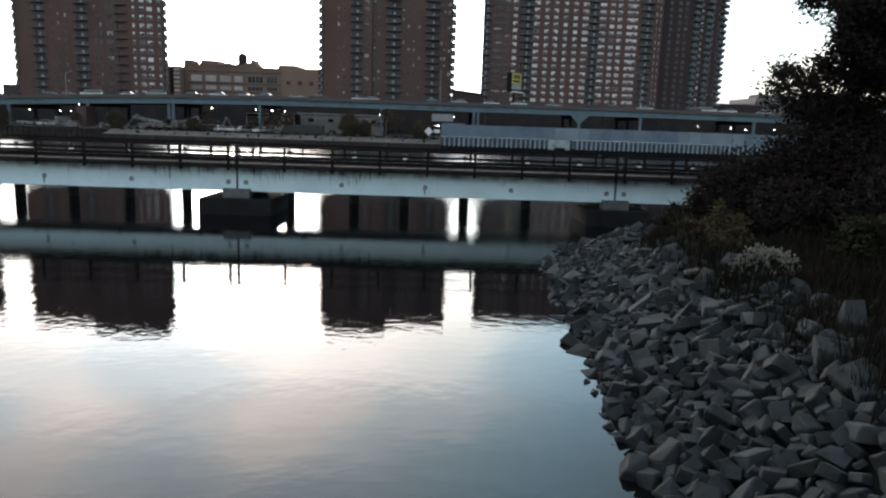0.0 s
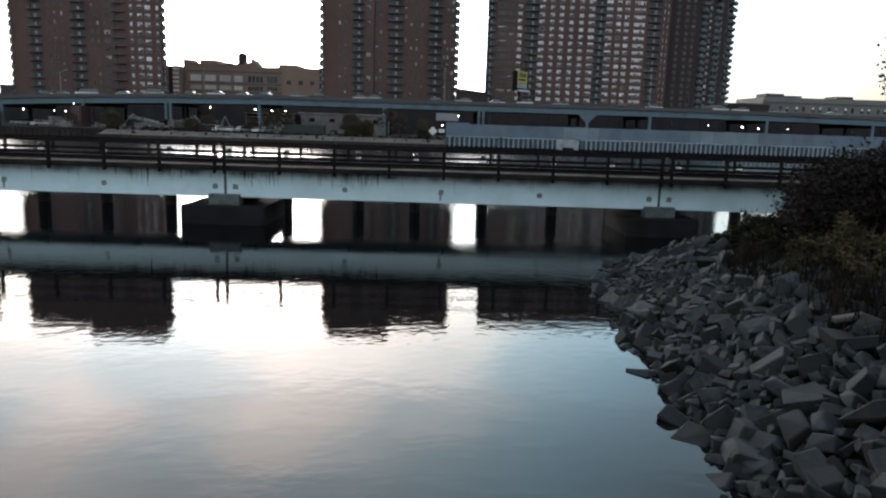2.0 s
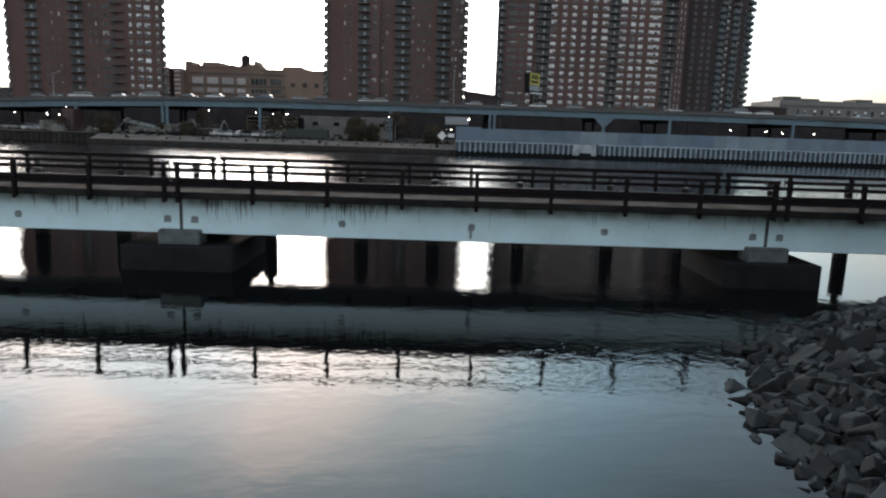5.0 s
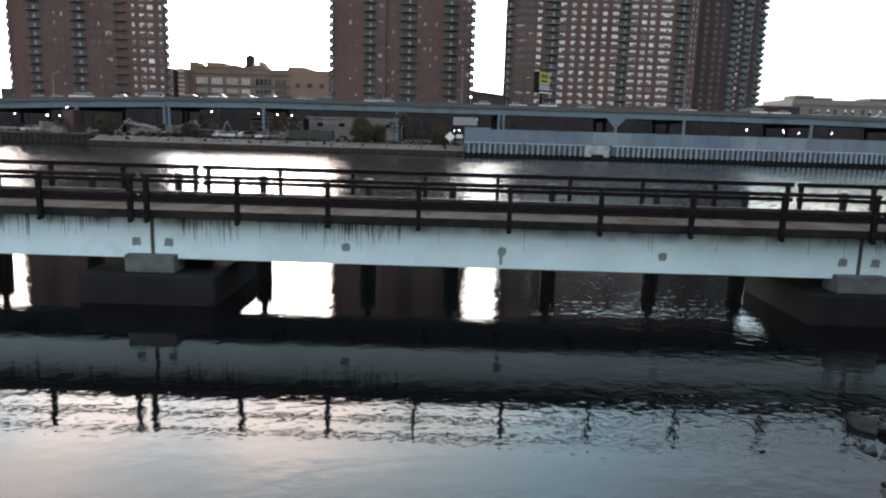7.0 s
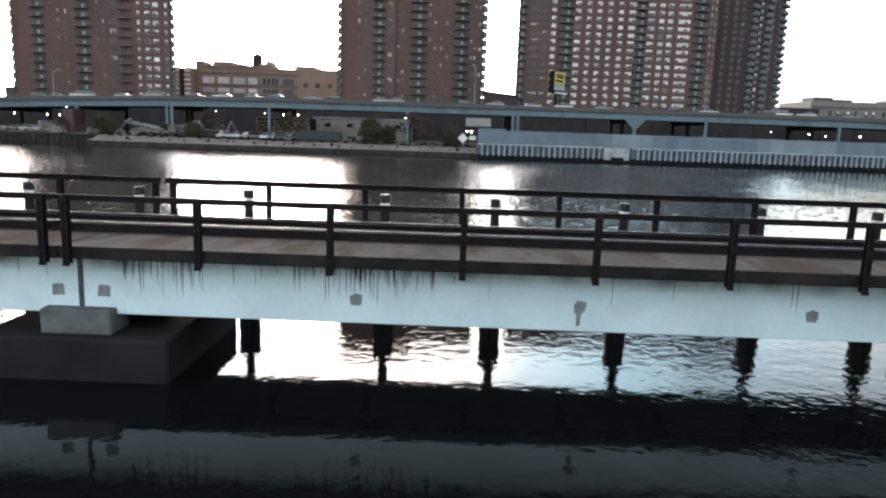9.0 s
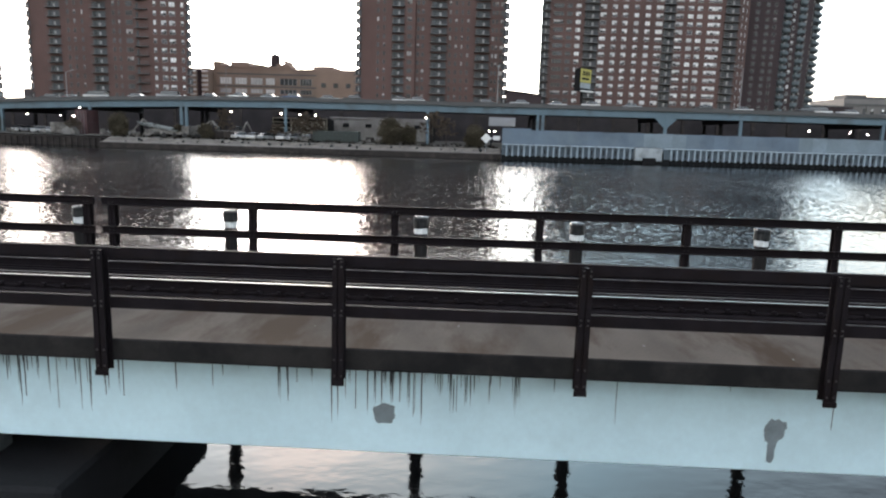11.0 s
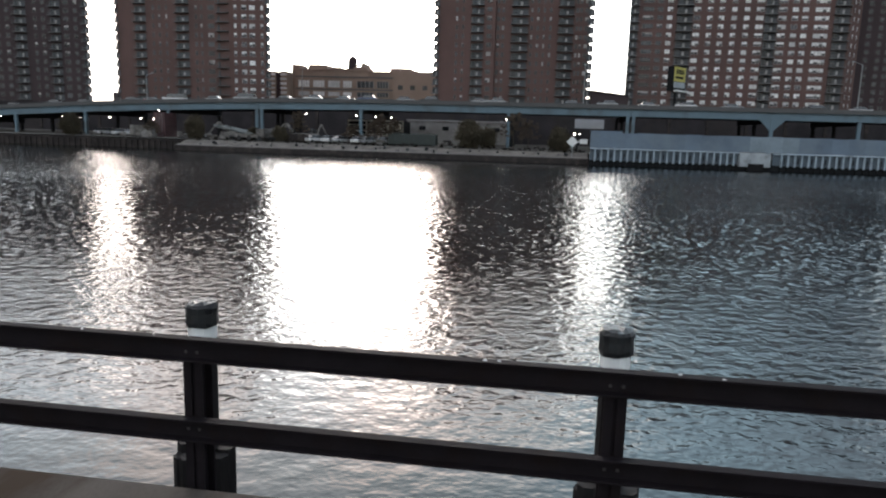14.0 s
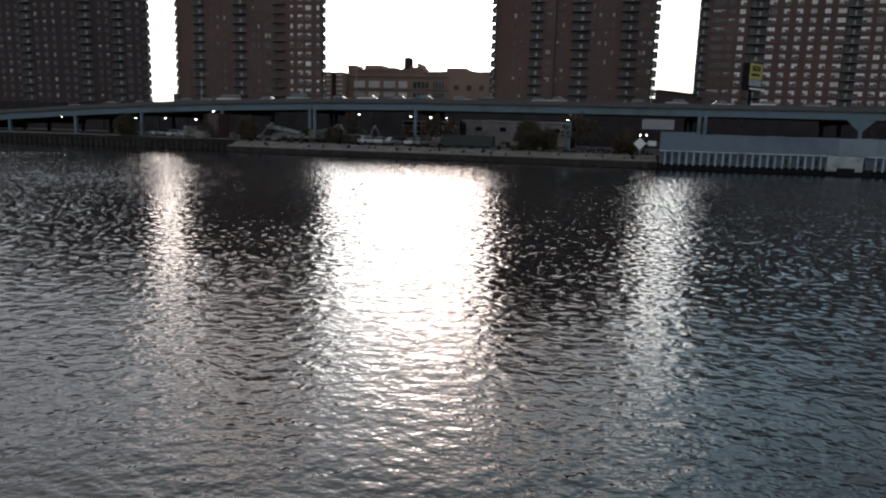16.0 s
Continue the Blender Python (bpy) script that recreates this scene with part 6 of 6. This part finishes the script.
me.materials.append(M_WEED)
tagged(new("weeds", me), "dry brown and green weeds along the top of the bank", "weeds", kind="stuff")

for i, (x, y, h, w, n_leaf) in enumerate(((-72.5, 171.5, 5.0, 2.2, 13000), (-101, 172, 4.8, 2.4, 12000), (-15.6, 168.5, 5.6, 3.0, 13000), (-12.4, 171.5, 4.2, 2.0, 7000), (1.2, 169.5, 4.4, 2.5, 12000), (-34.5, 170, 4.6, 1.9, 2200),
                                  (-7.4, 171, 6.6, 2.9, 2200), (-54, 171, 3.2, 1.8, 6000), (-31, 172, 5.2, 1.6, 1500), (-4.6, 173.5, 5.6, 2.2, 1600), (-40, 173, 3.4, 2.0, 2200), (-60, 172.5, 2.6, 1.6, 3500), (-83, 173, 3.4, 1.8, 1800), (-50.4, 171.6, 6.2, 2.0, 2400), (-33.6, 172.4, 6.0, 1.7, 2400))):
    bare = n_leaf < 2500
    if n_leaf > 5000:
        shrub("rounded olive-brown bush on the far shore", (x, y, 2.0), (w * 0.8, w * 0.8, h * 0.46), M_YARD, 500 + i, n_leaf, 0.16)
        continue
    tree("yard_tree", "bare brown scrubby tree on the far shore" if bare else "rounded olive-brown scrub tree on the far shore", (x, y, 2.0), h, w, M_TWIG if bare else M_YARD, 500 + i, n_leaf, 0.15, 0.09)
rs = np.random.RandomState(8)
specs = []
for i in range(46):
    x = -70 + i * 1.68 + rs.uniform(-0.7, 0.7)
    specs.append(((x, 165.4 + rs.uniform(-0.8, 1.0), 2.1), (0.8, 0.5, rs.uniform(0.2, 0.7)), 150, 0.11, 700 + i))
ob = new("quay_weeds", leaf_mesh("quay_weeds", specs, M_WEED))
tagged(ob, "scrubby weeds along the gravel of the far shore", "weeds", kind="stuff")
rs = np.random.RandomState(9)
verts, faces = [], []


def quarry_stone(flat):
    """A rough split block: the hull of a jittered box with some of its corners knocked off."""
    b = bmesh.new()
    for sx in (-1, 1):
        for sy in (-1, 1):
            for sz in (-1, 1):
                p = np.array((sx, sy, sz)) * rs.uniform(0.6, 1.0, 3) * (1.0, 0.88, flat)
                if rs.rand() < 0.45:
                    for k in range(2):
                        b.verts.new(p * rs.uniform(0.55, 1.0, 3))
                else:
                    b.verts.new(p)
    bmesh.ops.convex_hull(b, input=b.verts[:])
    bmesh.ops.delete(b, geom=[v for v in b.verts if not v.link_faces], context="VERTS")
    bmesh.ops.dissolve_limit(b, angle_limit=radians(14), verts=b.verts[:], edges=b.edges[:])
    bmesh.ops.bevel(b, geom=b.edges[:], offset=0.075, clamp_overlap=True, segments=1, affect="EDGES")
    return b


STONES = [mesh_of("rock", quarry_stone(rs.uniform(0.5, 0.8)), M_ROCK) for i in range(24)]
rubble = thing("bank_rubble", "scattered pale rubble on the gravel of the far shore", "rubble", (0, 0, 0), kind="stuff")
for i in range(60):
    part("rubble_stone", STONES[i % 24], None, rubble, at=Matrix.LocRotScale((rs.uniform(-69, 5), rs.uniform(161.2, 164), 0.9 + rs.uniform(0, 0.8)), Euler(rs.uniform(0, 6, 3)), (rs.uniform(0.15, 0.4),) * 3))

# ---- riprap ----
riprap = thing("riprap_bank", "bank of loose angular grey quarry rocks sloping into the water", "rock bank", (0, 0, 0), kind="structure")
placed, cells = [], {}
tries = 0
while len(placed) < 3800 and tries < 140000:
    tries += 1
    y = rs.uniform(-12.0, 34.0)
    d = rs.uniform(-0.5, 3.8)
    u = rs.rand()
    r = rs.uniform(0.09, 0.14) if u < 0.25 else rs.uniform(0.14, 0.22) if u < 0.8 else rs.uniform(0.22, 0.34)
    x = shore_x(y) + d
    cx, cy = int(x // 0.5), int(y // 0.5)
    around = [p for i in (-1, 0, 1) for j in (-1, 0, 1) for p in cells.get((cx + i, cy + j), ())]
    if any((x - a) ** 2 + (y - b) ** 2 < (0.66 * (r + c)) ** 2 for a, b, c in around):
        continue
    placed.append((x, y, r))
    cells.setdefault((cx, cy), []).append((x, y, r))
placed.sort(key=lambda p: p[0] - shore_x(p[1]))
near = [p for p in placed if 7 < p[1] < 28][:300]            # the rocks along the water that the walk passes
rest = [p for p in placed if p not in near]


def stone_pose(x, y, r):
    d = x - shore_x(y)
    z = (bank_z(max(0, d), y) if d > 0 else -0.25 + d * 0.4) + 0.28 * r + 0.10
    turn = Euler((rs.normal() * 0.6, rs.normal() * 0.6 - 0.25, rs.uniform(0, 6.28)))
    return Matrix.LocRotScale((x, y, z), turn, (r * rs.uniform(1.1, 1.45), r * rs.uniform(0.95, 1.3), r * rs.uniform(0.9, 1.3)))


for i, p in enumerate(near):
    part("rock", STONES[i % 24], None, riprap, at=stone_pose(*p))
verts, faces = [], []
for i, p in enumerate(rest):
    m, me = stone_pose(*p), STONES[(i * 7) % 24]
    k0 = len(verts)
    verts += [tuple(m @ v.co) for v in me.vertices]
    faces += [tuple(k0 + q for q in f.vertices) for f in me.polygons]
me = bpy.data.meshes.new("rocks_beyond")
me.from_pydata(verts, [], faces)
me.materials.append(M_ROCK)
ob = new("rocks_beyond", me)
ob.parent = riprap
tagged(ob, kind="stuff")

bm = bmesh.new()
box(bm, -0.3, 0.3, -0.07, 0.07, 0, 0.09, 0.02)
log = solid("driftwood_plank", bm, M_BANK, "bleached driftwood plank lying on the rocks", "driftwood")
log.matrix_basis = pose(11.5, 15.9, 1.72, 4, -6, 12)
